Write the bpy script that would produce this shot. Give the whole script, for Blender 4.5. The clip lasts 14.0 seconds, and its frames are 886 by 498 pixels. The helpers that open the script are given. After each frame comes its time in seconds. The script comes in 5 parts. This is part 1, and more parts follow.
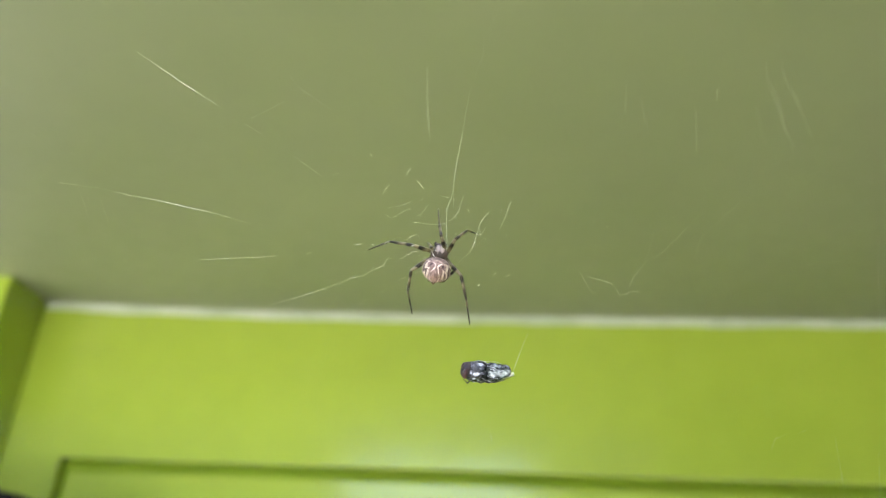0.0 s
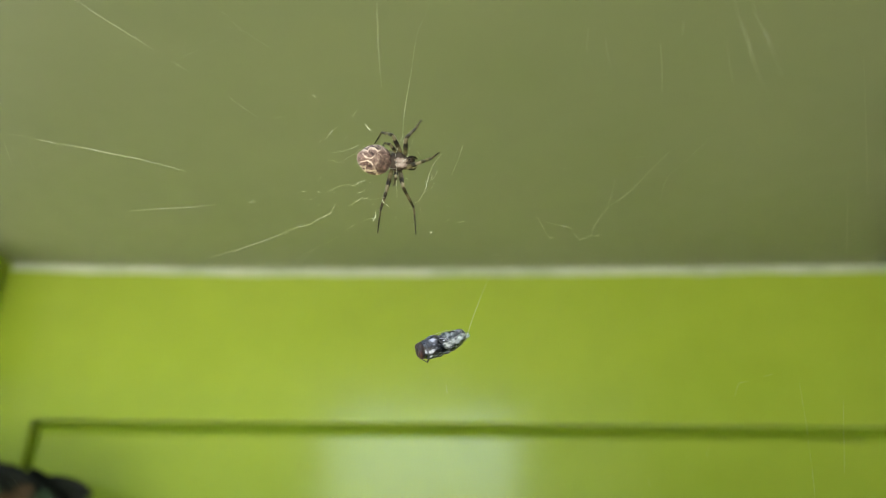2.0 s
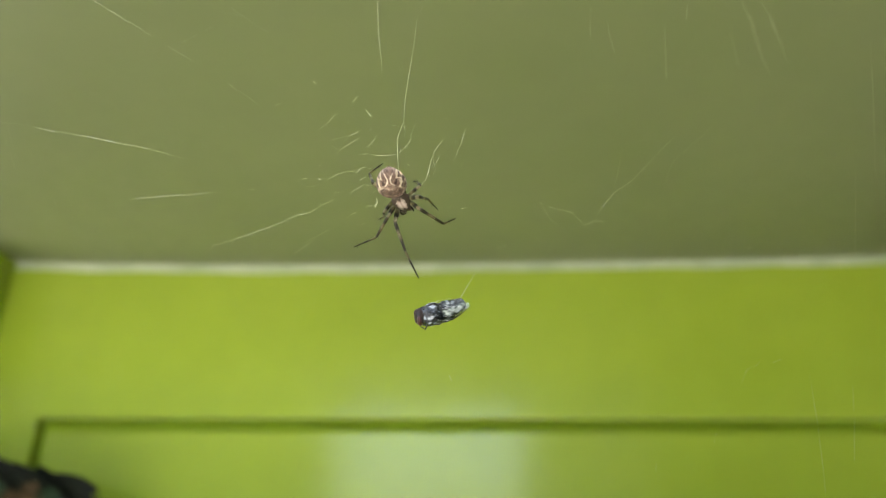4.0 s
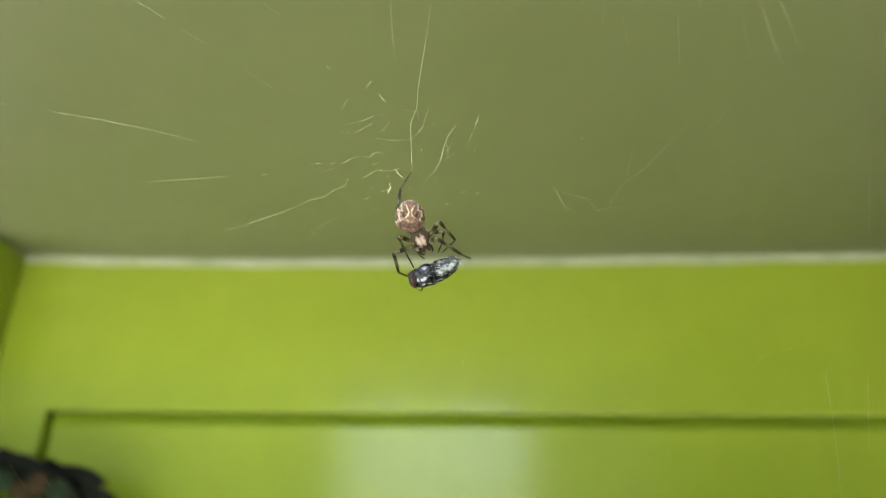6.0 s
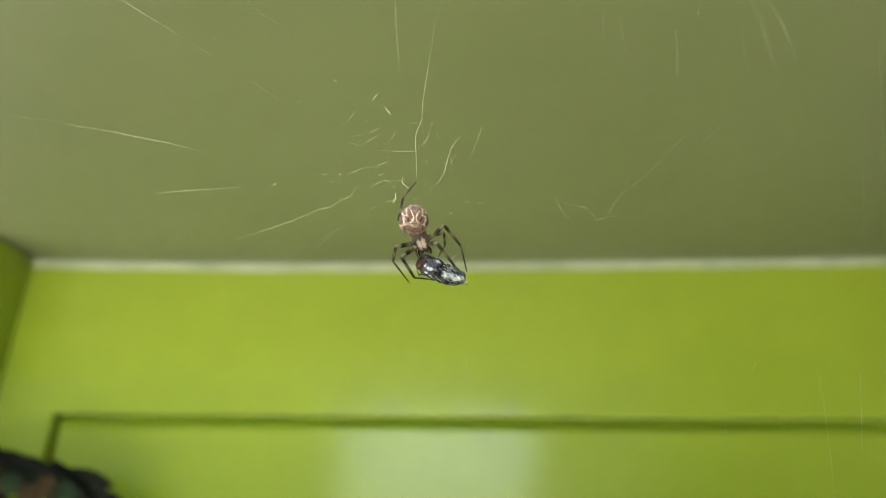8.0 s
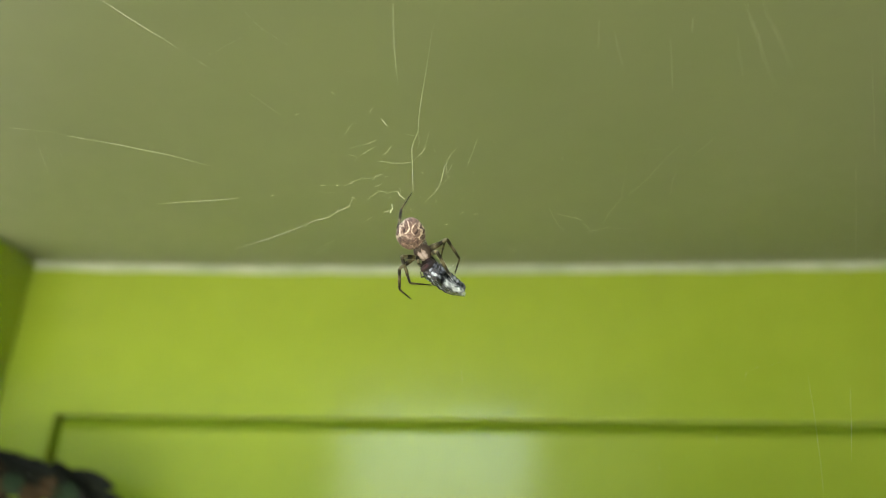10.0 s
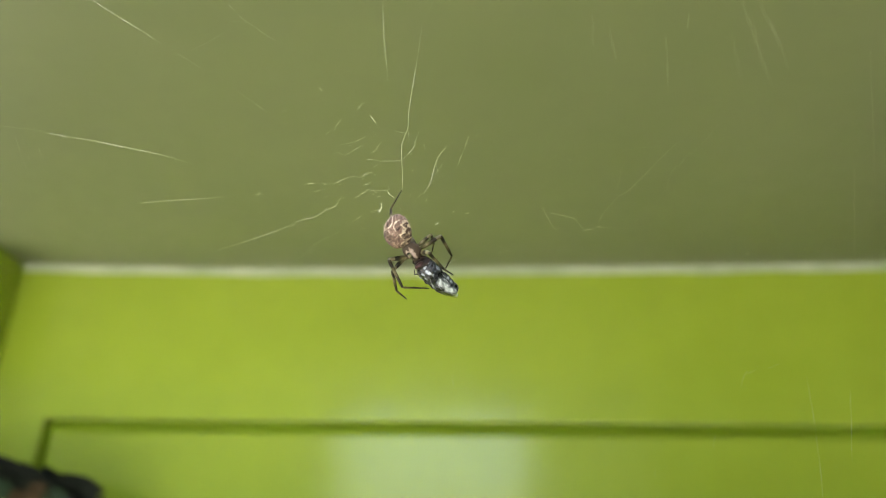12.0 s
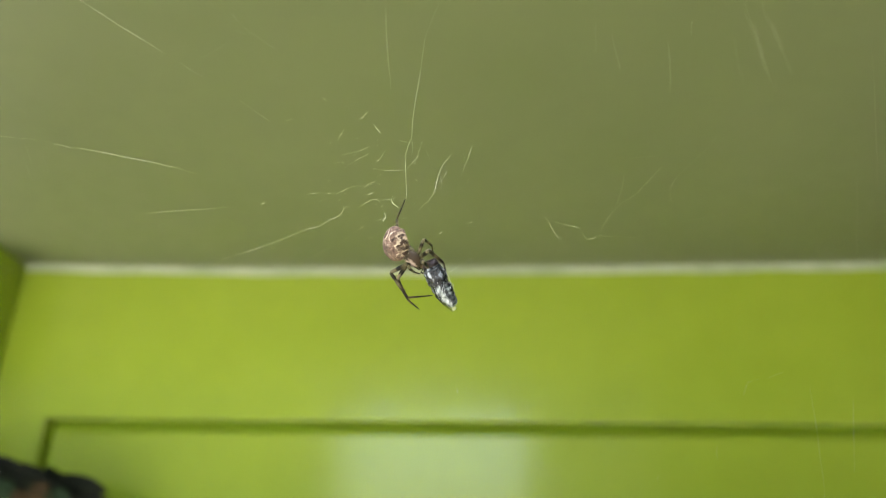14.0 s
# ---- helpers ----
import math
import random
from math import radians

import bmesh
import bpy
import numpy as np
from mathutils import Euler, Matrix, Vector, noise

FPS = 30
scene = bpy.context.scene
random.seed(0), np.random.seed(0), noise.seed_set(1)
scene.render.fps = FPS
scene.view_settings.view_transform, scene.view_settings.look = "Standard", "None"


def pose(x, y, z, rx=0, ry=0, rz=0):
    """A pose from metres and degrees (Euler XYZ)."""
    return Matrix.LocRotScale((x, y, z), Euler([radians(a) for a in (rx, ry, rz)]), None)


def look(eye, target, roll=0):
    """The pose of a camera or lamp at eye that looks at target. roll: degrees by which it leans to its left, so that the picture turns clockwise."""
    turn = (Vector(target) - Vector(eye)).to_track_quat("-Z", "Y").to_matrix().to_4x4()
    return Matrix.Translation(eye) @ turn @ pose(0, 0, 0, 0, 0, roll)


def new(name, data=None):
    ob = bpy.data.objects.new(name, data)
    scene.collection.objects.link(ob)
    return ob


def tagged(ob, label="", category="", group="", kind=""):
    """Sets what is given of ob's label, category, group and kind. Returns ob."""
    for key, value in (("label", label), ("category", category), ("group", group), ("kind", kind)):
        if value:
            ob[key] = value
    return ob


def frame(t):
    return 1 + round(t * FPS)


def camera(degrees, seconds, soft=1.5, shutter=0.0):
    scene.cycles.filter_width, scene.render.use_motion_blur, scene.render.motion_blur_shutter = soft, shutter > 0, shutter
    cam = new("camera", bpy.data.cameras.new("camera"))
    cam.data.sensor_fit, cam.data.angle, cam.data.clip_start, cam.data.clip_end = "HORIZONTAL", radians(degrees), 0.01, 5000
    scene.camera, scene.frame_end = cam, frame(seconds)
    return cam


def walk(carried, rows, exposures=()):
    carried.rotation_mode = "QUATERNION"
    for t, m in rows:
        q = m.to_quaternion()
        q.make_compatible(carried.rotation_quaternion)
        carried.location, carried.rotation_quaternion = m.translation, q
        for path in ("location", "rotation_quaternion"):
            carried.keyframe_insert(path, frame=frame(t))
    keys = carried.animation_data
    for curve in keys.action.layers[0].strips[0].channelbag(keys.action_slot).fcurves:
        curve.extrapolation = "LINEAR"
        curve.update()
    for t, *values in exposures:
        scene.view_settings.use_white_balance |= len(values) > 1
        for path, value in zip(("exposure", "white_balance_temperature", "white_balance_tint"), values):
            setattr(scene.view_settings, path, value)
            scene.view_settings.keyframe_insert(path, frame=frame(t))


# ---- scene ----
# The inside of a small green plastic shelter, 1.5 m up, open towards -y. A bridge spider hangs in it.
cam = camera(60.4, 14.0, 1.0, 0.4)
cam.data.dof.use_dof = True
cam.data.dof.focus_distance = 0.1382
cam.data.dof.aperture_fstop = 11.0
walk(cam, [
    (0.0, pose(0.2802, -0.4265, 1.3285, 116.55, -2.76, 3.16)),
    (0.5, pose(0.2838, -0.4231, 1.3306, 115.48, -2.13, 2.96)),
    (1.0, pose(0.2846, -0.4194, 1.3279, 114.24, -1.74, 2.78)),
    (1.5, pose(0.2858, -0.4172, 1.3301, 113.22, -1.56, 2.75)),
    (2.0, pose(0.2855, -0.4195, 1.3302, 113.19, -1.23, 2.46)),
    (2.5, pose(0.2847, -0.4201, 1.3302, 113.15, -0.98, 2.86)),
    (3.0, pose(0.2856, -0.4194, 1.3300, 113.12, -0.83, 2.83)),
    (5.5, pose(0.2858, -0.4155, 1.3269, 113.06, -1.20, 3.28)),
    (6.0, pose(0.2844, -0.4162, 1.3267, 113.00, -1.26, 3.27)),
    (6.5, pose(0.2845, -0.4173, 1.3269, 113.18, -1.22, 3.29)),
    (7.0, pose(0.2848, -0.4180, 1.3270, 113.07, -1.08, 3.29)),
    (7.5, pose(0.2850, -0.4182, 1.3265, 113.07, -1.29, 3.28)),
    (8.0, pose(0.2844, -0.4202, 1.3260, 113.23, -1.35, 3.44)),
    (10.5, pose(0.2863, -0.4227, 1.3275, 113.18, -1.54, 3.51)),
    (11.0, pose(0.2868, -0.4227, 1.3280, 113.12, -1.37, 3.40)),
    (11.5, pose(0.2864, -0.4187, 1.3284, 113.09, -1.44, 3.37)),
    (12.0, pose(0.2863, -0.4193, 1.3281, 113.37, -1.35, 3.22)),
    (12.5, pose(0.2868, -0.4201, 1.3268, 113.32, -1.30, 3.28)),
    (13.0, pose(0.2874, -0.4218, 1.3296, 113.18, -1.27, 3.43)),
    (13.5, pose(0.2872, -0.4235, 1.3301, 113.05, -1.30, 3.50)),
    (14.0, pose(0.2857, -0.4206, 1.3302, 113.03, -1.31, 3.26)),
], exposures=[(0.0, 4.01, 6400, 15), (0.5, 3.94, 6450, 13), (1.0, 3.83, 6600, 11), (1.5, 3.73, 6800, 9), (2.5, 3.69, 6900, 8), (3.2, 3.69, 6950, 7.5), (5.3, 3.69, 7150, 7), (14.0, 3.69, 7150, 7)])

# ---- light: an overcast day ----
world = bpy.data.worlds.new("overcast_sky")
scene.world = world
world.use_nodes = True
wn = world.node_tree
sky = wn.nodes.new("ShaderNodeTexSky")
sky.sky_type, sky.sun_disc = "NISHITA", False
sky.sun_elevation, sky.sun_rotation = radians(53.3), radians(116.6)
sky.air_density, sky.dust_density = 1.0, 3.0
wn.links.new(sky.outputs[0], wn.nodes["Background"].inputs[0])
wn.nodes["Background"].inputs[1].default_value = 0.15
sun = new("sun", bpy.data.lights.new("sun", "SUN"))
sun.data.energy, sun.data.angle, sun.data.color = 3.0, radians(3), (1.0, 0.98, 0.95)
sun.matrix_world = look((4.0, -2.0, 6.0), (0, 0, 0))

# ---- materials ----
def material(name, base=(0.5, 0.5, 0.5), rough=0.5, metal=0.0, spec=0.5):
    m = bpy.data.materials.new(name)
    m.use_nodes = True
    b = m.node_tree.nodes["Principled BSDF"]
    b.inputs["Base Color"].default_value = (*base, 1)
    b.inputs["Roughness"].default_value = rough
    b.inputs["Metallic"].default_value = metal
    b.inputs["Specular IOR Level"].default_value = spec
    return m


def ramp(nt, source, stops):
    r = nt.nodes.new("ShaderNodeValToRGB")
    while len(r.color_ramp.elements) < len(stops):
        r.color_ramp.elements.new(0.5)
    for e, (at, c) in zip(r.color_ramp.elements, stops):
        e.position, e.color = at, (*c, 1)
    nt.links.new(source, r.inputs[0])
    return r.outputs[0]


def noise_of(nt, scale, detail=4.0, rough=0.55, coords="Object", stretch=(1, 1, 1)):
    tc = nt.nodes.new("ShaderNodeTexCoord")
    mp = nt.nodes.new("ShaderNodeMapping")
    mp.inputs["Scale"].default_value = stretch
    n = nt.nodes.new("ShaderNodeTexNoise")
    n.inputs["Scale"].default_value, n.inputs["Detail"].default_value, n.inputs["Roughness"].default_value = scale, detail, rough
    nt.links.new(tc.outputs[coords], mp.inputs[0])
    nt.links.new(mp.outputs[0], n.inputs["Vector"])
    return n.outputs["Fac"]


def mottled(name, stops, scale, rough=(0.4, 0.5), bump=0.1, bump_scale=None, distance=0.0005, stretch=(1, 1, 1), fine=None, spec=0.5):
    """A surface whose colour runs over the stops with noise, with a second, finer grain in gloss and relief."""
    m = material(name, spec=spec)
    nt = m.node_tree
    b = nt.nodes["Principled BSDF"]
    col = ramp(nt, noise_of(nt, scale, stretch=stretch), stops)
    small = noise_of(nt, bump_scale or scale * 8, 6.0, 0.6)
    if fine:
        mix = nt.nodes.new("ShaderNodeMix")
        mix.data_type, mix.blend_type = "RGBA", "MULTIPLY"
        mix.inputs["Factor"].default_value = 1.0
        nt.links.new(col, mix.inputs["A"])
        nt.links.new(ramp(nt, small, [(0.3, (fine, fine, fine)), (0.7, (1, 1, 1))]), mix.inputs["B"])
        col = mix.outputs["Result"]
    nt.links.new(col, b.inputs["Base Color"])
    nt.links.new(ramp(nt, small, [(0.25, (rough[0],) * 3), (0.75, (rough[1],) * 3)]), b.inputs["Roughness"])
    if bump:
        bp = nt.nodes.new("ShaderNodeBump")
        bp.inputs["Strength"].default_value, bp.inputs["Distance"].default_value = bump, distance
        nt.links.new(small, bp.inputs["Height"])
        nt.links.new(bp.outputs[0], b.inputs["Normal"])
    return m


GREEN = mottled("lime_green_plastic", [(0.3, (0.245, 0.332, 0.030)), (0.7, (0.272, 0.362, 0.036))], 9.0, (0.10, 0.15), 0.34, 36.0, 0.0006, fine=0.97, spec=0.35)
OLIVE = mottled("dusty_olive_panel", [(0.3, (0.114, 0.135, 0.054)), (0.7, (0.135, 0.155, 0.067))], 7.0, (0.42, 0.54), 0.15, 90.0, 0.0004, fine=0.94, spec=1.0)
SEAM = mottled("pale_sealing_strip", [(0.35, (0.29, 0.34, 0.20)), (0.65, (0.41, 0.45, 0.30))], 40.0, (0.5, 0.7), 0.3, 160.0, 0.0006)
# Matte, more saturated copy of the lime green: the groove's shade as a colour.
RECESS = mottled("groove_shade_green", [(0.3, (0.235, 0.345, 0.021)), (0.7, (0.265, 0.380, 0.026))], 9.0, (0.7, 0.85), 0.2, 200.0, 0.0003, spec=0.1)
# Unseen ground; its pale tone is set by the light it bounces up.
SOIL = mottled("light_bounce_ground", [(0.3, (0.24, 0.235, 0.215)), (0.7, (0.31, 0.30, 0.275))], 3.0, (0.85, 0.95), 0.4, 40.0, 0.01)
# Nearly black, so that the unseen right-hand blocker returns little light.
DARK_PANEL = mottled("dark_light_block", [(0.3, (0.016, 0.028, 0.007)), (0.7, (0.026, 0.042, 0.012))], 7.0, (0.5, 0.65), 0.15, 90.0, 0.0004, spec=0.3)
PLASTER = mottled("grey_plaster", [(0.3, (0.10, 0.10, 0.09)), (0.7, (0.15, 0.148, 0.135))], 2.0, (0.8, 0.9), 0.3, 60.0, 0.003)

# ---- mesh helpers ----
def mesh_of(name, bm, mat, smooth=True):
    me = bpy.data.meshes.new(name)
    bmesh.ops.recalc_face_normals(bm, faces=bm.faces[:])
    bm.to_mesh(me)
    bm.free()
    if mat:
        me.materials.append(mat)
    if smooth:
        # wide flat faces stay flat, rounded edges and bodies are smooth
        wide = 0.0 if smooth is True else smooth
        me.polygons.foreach_set("use_smooth", [not wide or q.area < wide for q in me.polygons])
    return me


def part(name, bm, mat, parent=None, label="", smooth=True):
    ob = new(name, mesh_of(name, bm, mat, smooth))
    if parent:
        ob.parent = parent
    return tagged(ob, label)


def box(x0, x1, y0, y1, z0, z1, bevel=0.0, segments=3):
    bm = bmesh.new()
    bmesh.ops.create_cube(bm, size=1, matrix=Matrix.Translation(((x0 + x1) / 2, (y0 + y1) / 2, (z0 + z1) / 2)) @ Matrix.Diagonal((x1 - x0, y1 - y0, z1 - z0, 1)))
    if bevel:
        bmesh.ops.bevel(bm, geom=bm.edges[:], offset=bevel, segments=segments, affect="EDGES", profile=0.5)
    return bm


# ---- the shelter ----
CEIL = 1.5            # height of its ceiling
WIDE = 0.60           # inner width
DEEP = 0.30           # depth of the roof
LOW = 0.0             # lower end of its walls
LEDGE = 1.27          # height of the unseen ledge added in it


def back_wall():
    """The back wall, with a framed field that stands behind a rounded, sunken joint."""
    gx, gz = GROOVE_X, CEIL - GROOVE_Z
    wide = 0.0068
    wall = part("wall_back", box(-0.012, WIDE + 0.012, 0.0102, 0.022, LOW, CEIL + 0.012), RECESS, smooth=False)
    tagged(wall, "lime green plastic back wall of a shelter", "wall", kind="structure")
    # the rim: one piece round the field, with rounded edges along the joint
    x0, x1, top = gx - wide / 2, WIDE - gx + wide / 2, gz + wide / 2
    outline = ((0, LOW), (x0, LOW), (x0, top), (x1, top), (x1, LOW), (WIDE, LOW), (WIDE, CEIL + 0.006), (0, CEIL + 0.006))
    bm = bmesh.new()
    face = bm.faces.new([bm.verts.new((x, -0.0005, z)) for x, z in outline])
    back = bmesh.ops.extrude_face_region(bm, geom=[face])
    for v in back["geom"]:
        if isinstance(v, bmesh.types.BMVert):
            v.co.y = 0.0130
    front = [e for e in bm.edges if all(abs(v.co.y + 0.0005) < 1e-6 for v in e.verts)]
    bmesh.ops.bevel(bm, geom=front, offset=0.0013, segments=4, affect="EDGES", profile=0.5)
    part("rim", bm, GREEN, wall, "wide smooth rim of the wall", 0.0011)
    part("field", box(gx + wide / 2, WIDE - gx - wide / 2, -0.0007, 0.0130, LOW, gz - wide / 2, 0.0010), GREEN, wall, "framed smooth field of the wall", 0.0011)
    # the moulding hangs a little askew
    pivot = Matrix.Translation((gx, 0, gz))
    wall.matrix_basis = pivot @ Matrix.Rotation(radians(-0.33), 4, "Y") @ pivot.inverted()
    return wall


GROOVE_X, GROOVE_Z = 0.0385, 0.0982
back_wall()
tagged(part("wall_left", box(-0.012, 0, -0.040, 0.010, LOW, CEIL, 0.001), GREEN, smooth=False), "lime green plastic side wall", "wall", kind="structure")
# Unseen panel, added to keep sun off the spider and darken the right.
tagged(part("light_block_right", box(0.5225, 0.5345, -0.72, -0.002, 0.0, 2.0, 0.001), DARK_PANEL, smooth=False), "unseen dark panel added to block light from the right", "wall", kind="structure")


def sag(x, y=0.0):
    """How far the ceiling panel, which droops in its middle, stands above its lowest line."""
    rise = 0.0030 * (max(0.0, 0.17 - x) / 0.17) ** 2 + 0.0039 * (max(0.0, x - 0.17) / 0.34) ** 1.6
    return (rise - 0.0003) * min(1.0, max(0.0, 1.0 + y / 0.16))


def ceiling():
    bm = bmesh.new()
    nx, ny, x0, x1 = 48, 12, -0.25, 0.522
    sheets = []
    for z in (CEIL - 0.0029, CEIL + 0.014):
        sheets.append([[bm.verts.new((x, y, z + sag(max(x, 0.0), y))) for x in np.linspace(x0, x1, nx).tolist()] for y in np.linspace(-DEEP, 0.020, ny).tolist()])
    for low in (0, 1):
        for a, b in zip(sheets[low], sheets[low][1:]):
            for k in range(nx - 1):
                bm.faces.new((a[k], a[k + 1], b[k + 1], b[k]))
    rings = [[q[0] for q in sh] + sh[-1][1:] + [q[-1] for q in sh[-2::-1]] + sh[0][-2:0:-1] for sh in sheets]
    n = len(rings[0])
    for k in range(n):
        bm.faces.new((rings[0][k], rings[0][(k + 1) % n], rings[1][(k + 1) % n], rings[1][k]))
    return tagged(part("ceiling", bm, OLIVE, smooth=0.01), "dusty olive green ceiling panel", "ceiling", kind="structure")


ceiling()
# Unseen ledge: holds the leaves, runs full width to darken the lower wall.
tagged(part("ledge", box(0, 0.522, -0.13, -0.001, LEDGE - 0.012, LEDGE, 0.002), GREEN, smooth=False), "unseen green ledge, widened to cut light from below", "ledge", kind="structure")


def seam():
    """The pale strip along the joint of back wall and ceiling, a little uneven."""
    bm = bmesh.new()
    n, ring = 90, 8
    rows = []
    for i in range(n + 1):
        x = 0.001 + (WIDE - 0.002) * i / n
        r = 0.0043 + 0.0005 * noise.noise((x * 30, 2, 0))
        rows.append([bm.verts.new((x, -0.0009 - 0.0006 * (1 - k / (ring - 1)) ** 2, CEIL + 0.0004 + sag(x) - r * 2.0 * k / (ring - 1))) for k in range(ring)])
    for a, b in zip(rows, rows[1:]):
        for k in range(ring - 1):
            bm.faces.new((a[k], a[k + 1], b[k + 1], b[k]))
    ob = part("trim", bm, SEAM)
    return tagged(ob, "pale grey-green sealing strip along the ceiling", "trim", kind="structure")


seam()

# ---- the unseen yard round it, added to shape its light ----
tagged(part("ground", box(-400, 400, -400, 400, -0.3, 0.0), SOIL, smooth=False), "unseen pale grey ground that bounces light upwards", "ground", kind="structure")


def light_block_wall():
    """Across the yard: unseen walls added to shape the light. Two tall ones flank a passage, closed above, that gives
    the wall its highlight; a low one admits sky.
    """
    wall = tagged(part("light_block_wall", box(0.52, 1.36, -4.9, -4.4, 0.0, 5.2, 0.02), PLASTER, smooth=False), "unseen tall grey wall added to block sky light", "wall", kind="structure")
    part("light_block_low", box(1.34, 9, -4.85, -4.45, 0.0, 1.6, 0.02), PLASTER, wall, "unseen grey wall, kept low to let in sky light", smooth=False)
    part("light_block_left", box(-9, -0.72, -4.9, -4.4, 0.0, 5.2, 0.02), PLASTER, wall, "unseen tall grey wall added to block sky on the left", smooth=False)
    part("light_block_top", box(-0.74, 0.53, -4.8, -4.5, 2.35, 5.2, 0.01), PLASTER, wall, smooth=False)


light_block_wall()
# Unseen wall, added to keep the bright horizon off the ceiling's left side.
tagged(part("light_block_rear", box(-1.8, 3.0, 0.024, 0.20, 0.0, 1.55, 0.01), PLASTER, smooth=False), "unseen grey wall added to block light behind the shelter", "wall", kind="structure")

# ---- the web's own space: millimetres, x right, y up along the web, z out of it ----
WEB = pose(0.2715, -0.2995, 1.3915, 113.1, -1.3, 3.3)
MM = 0.001


def tube(bm, points, radii, ring=6):
    """A tapering tube along points, closed at both ends."""
    pts = [Vector(q) for q in points]
    loops, side = [], None
    for i, q in enumerate(pts):
        d = (pts[min(i + 1, len(pts) - 1)] - pts[max(i - 1, 0)]).normalized()
        if side is None:
            side = d.orthogonal().normalized()
        side = (side - d * side.dot(d)).normalized()
        up = d.cross(side)
        loops.append([bm.verts.new(q + (side * math.cos(a) + up * math.sin(a)) * radii[i]) for a in (2 * math.pi * k / ring for k in range(ring))])
    for a, b in zip(loops, loops[1:]):
        for k in range(ring):
            bm.faces.new((a[k], a[(k + 1) % ring], b[(k + 1) % ring], b[k]))
    bm.faces.new(loops[0][::-1])
    bm.faces.new(loops[-1])


def ellipsoid(bm, centre, size, u=16, v=12):
    return bmesh.ops.create_uvsphere(bm, u_segments=u, v_segments=v, radius=1.0, matrix=Matrix.Translation(centre) @ Matrix.Diagonal((*size, 1)))["verts"]


# ---- materials of the animals and the silk ----
def leg_material(name, bands):
    m = material(name, rough=0.45, spec=0.14)
    nt = m.node_tree
    b = nt.nodes["Principled BSDF"]
    tc = nt.nodes.new("ShaderNodeTexCoord")
    sep = nt.nodes.new("ShaderNodeSeparateXYZ")
    nt.links.new(tc.outputs["Generated"], sep.inputs[0])
    add = nt.nodes.new("ShaderNodeMath")
    add.operation = "MULTIPLY_ADD"
    nt.links.new(noise_of(nt, 1300.0), add.inputs[0])
    add.inputs[1].default_value = 0.46
    nt.links.new(sep.outputs["Z"], add.inputs[2])
    nt.links.new(ramp(nt, add.outputs[0], bands), b.inputs["Base Color"])
    bp = nt.nodes.new("ShaderNodeBump")
    bp.inputs["Strength"].default_value, bp.inputs["Distance"].default_value = 0.6, 0.00008
    nt.links.new(noise_of(nt, 4000.0), bp.inputs["Height"])
    nt.links.new(bp.outputs[0], b.inputs["Normal"])
    return m


DARK, BROWN, TAN, PALE = (0.010, 0.008, 0.004), (0.034, 0.029, 0.012), (0.078, 0.067, 0.030), (0.135, 0.118, 0.064)
# The pale stops at the far end paint the sparkle on the knee.
FEMUR = leg_material("banded_upper_leg_knee_glint", [(0.22, BROWN), (0.42, TAN), (0.56, PALE), (0.66, TAN), (0.76, BROWN), (0.84, DARK), (0.98, DARK), (1.10, PALE), (1.25, PALE)])
TIBIA = leg_material("banded_middle_leg", [(0.24, BROWN), (0.36, DARK), (0.48, DARK), (0.56, TAN), (0.68, PALE), (0.78, TAN), (0.86, BROWN), (0.98, DARK), (1.12, TAN), (1.18, BROWN), (1.26, DARK)])
FOOT = leg_material("banded_lower_leg", [(0.20, TAN), (0.40, TAN), (0.52, BROWN), (0.64, DARK), (0.90, DARK), (1.05, BROWN), (1.2, DARK)])


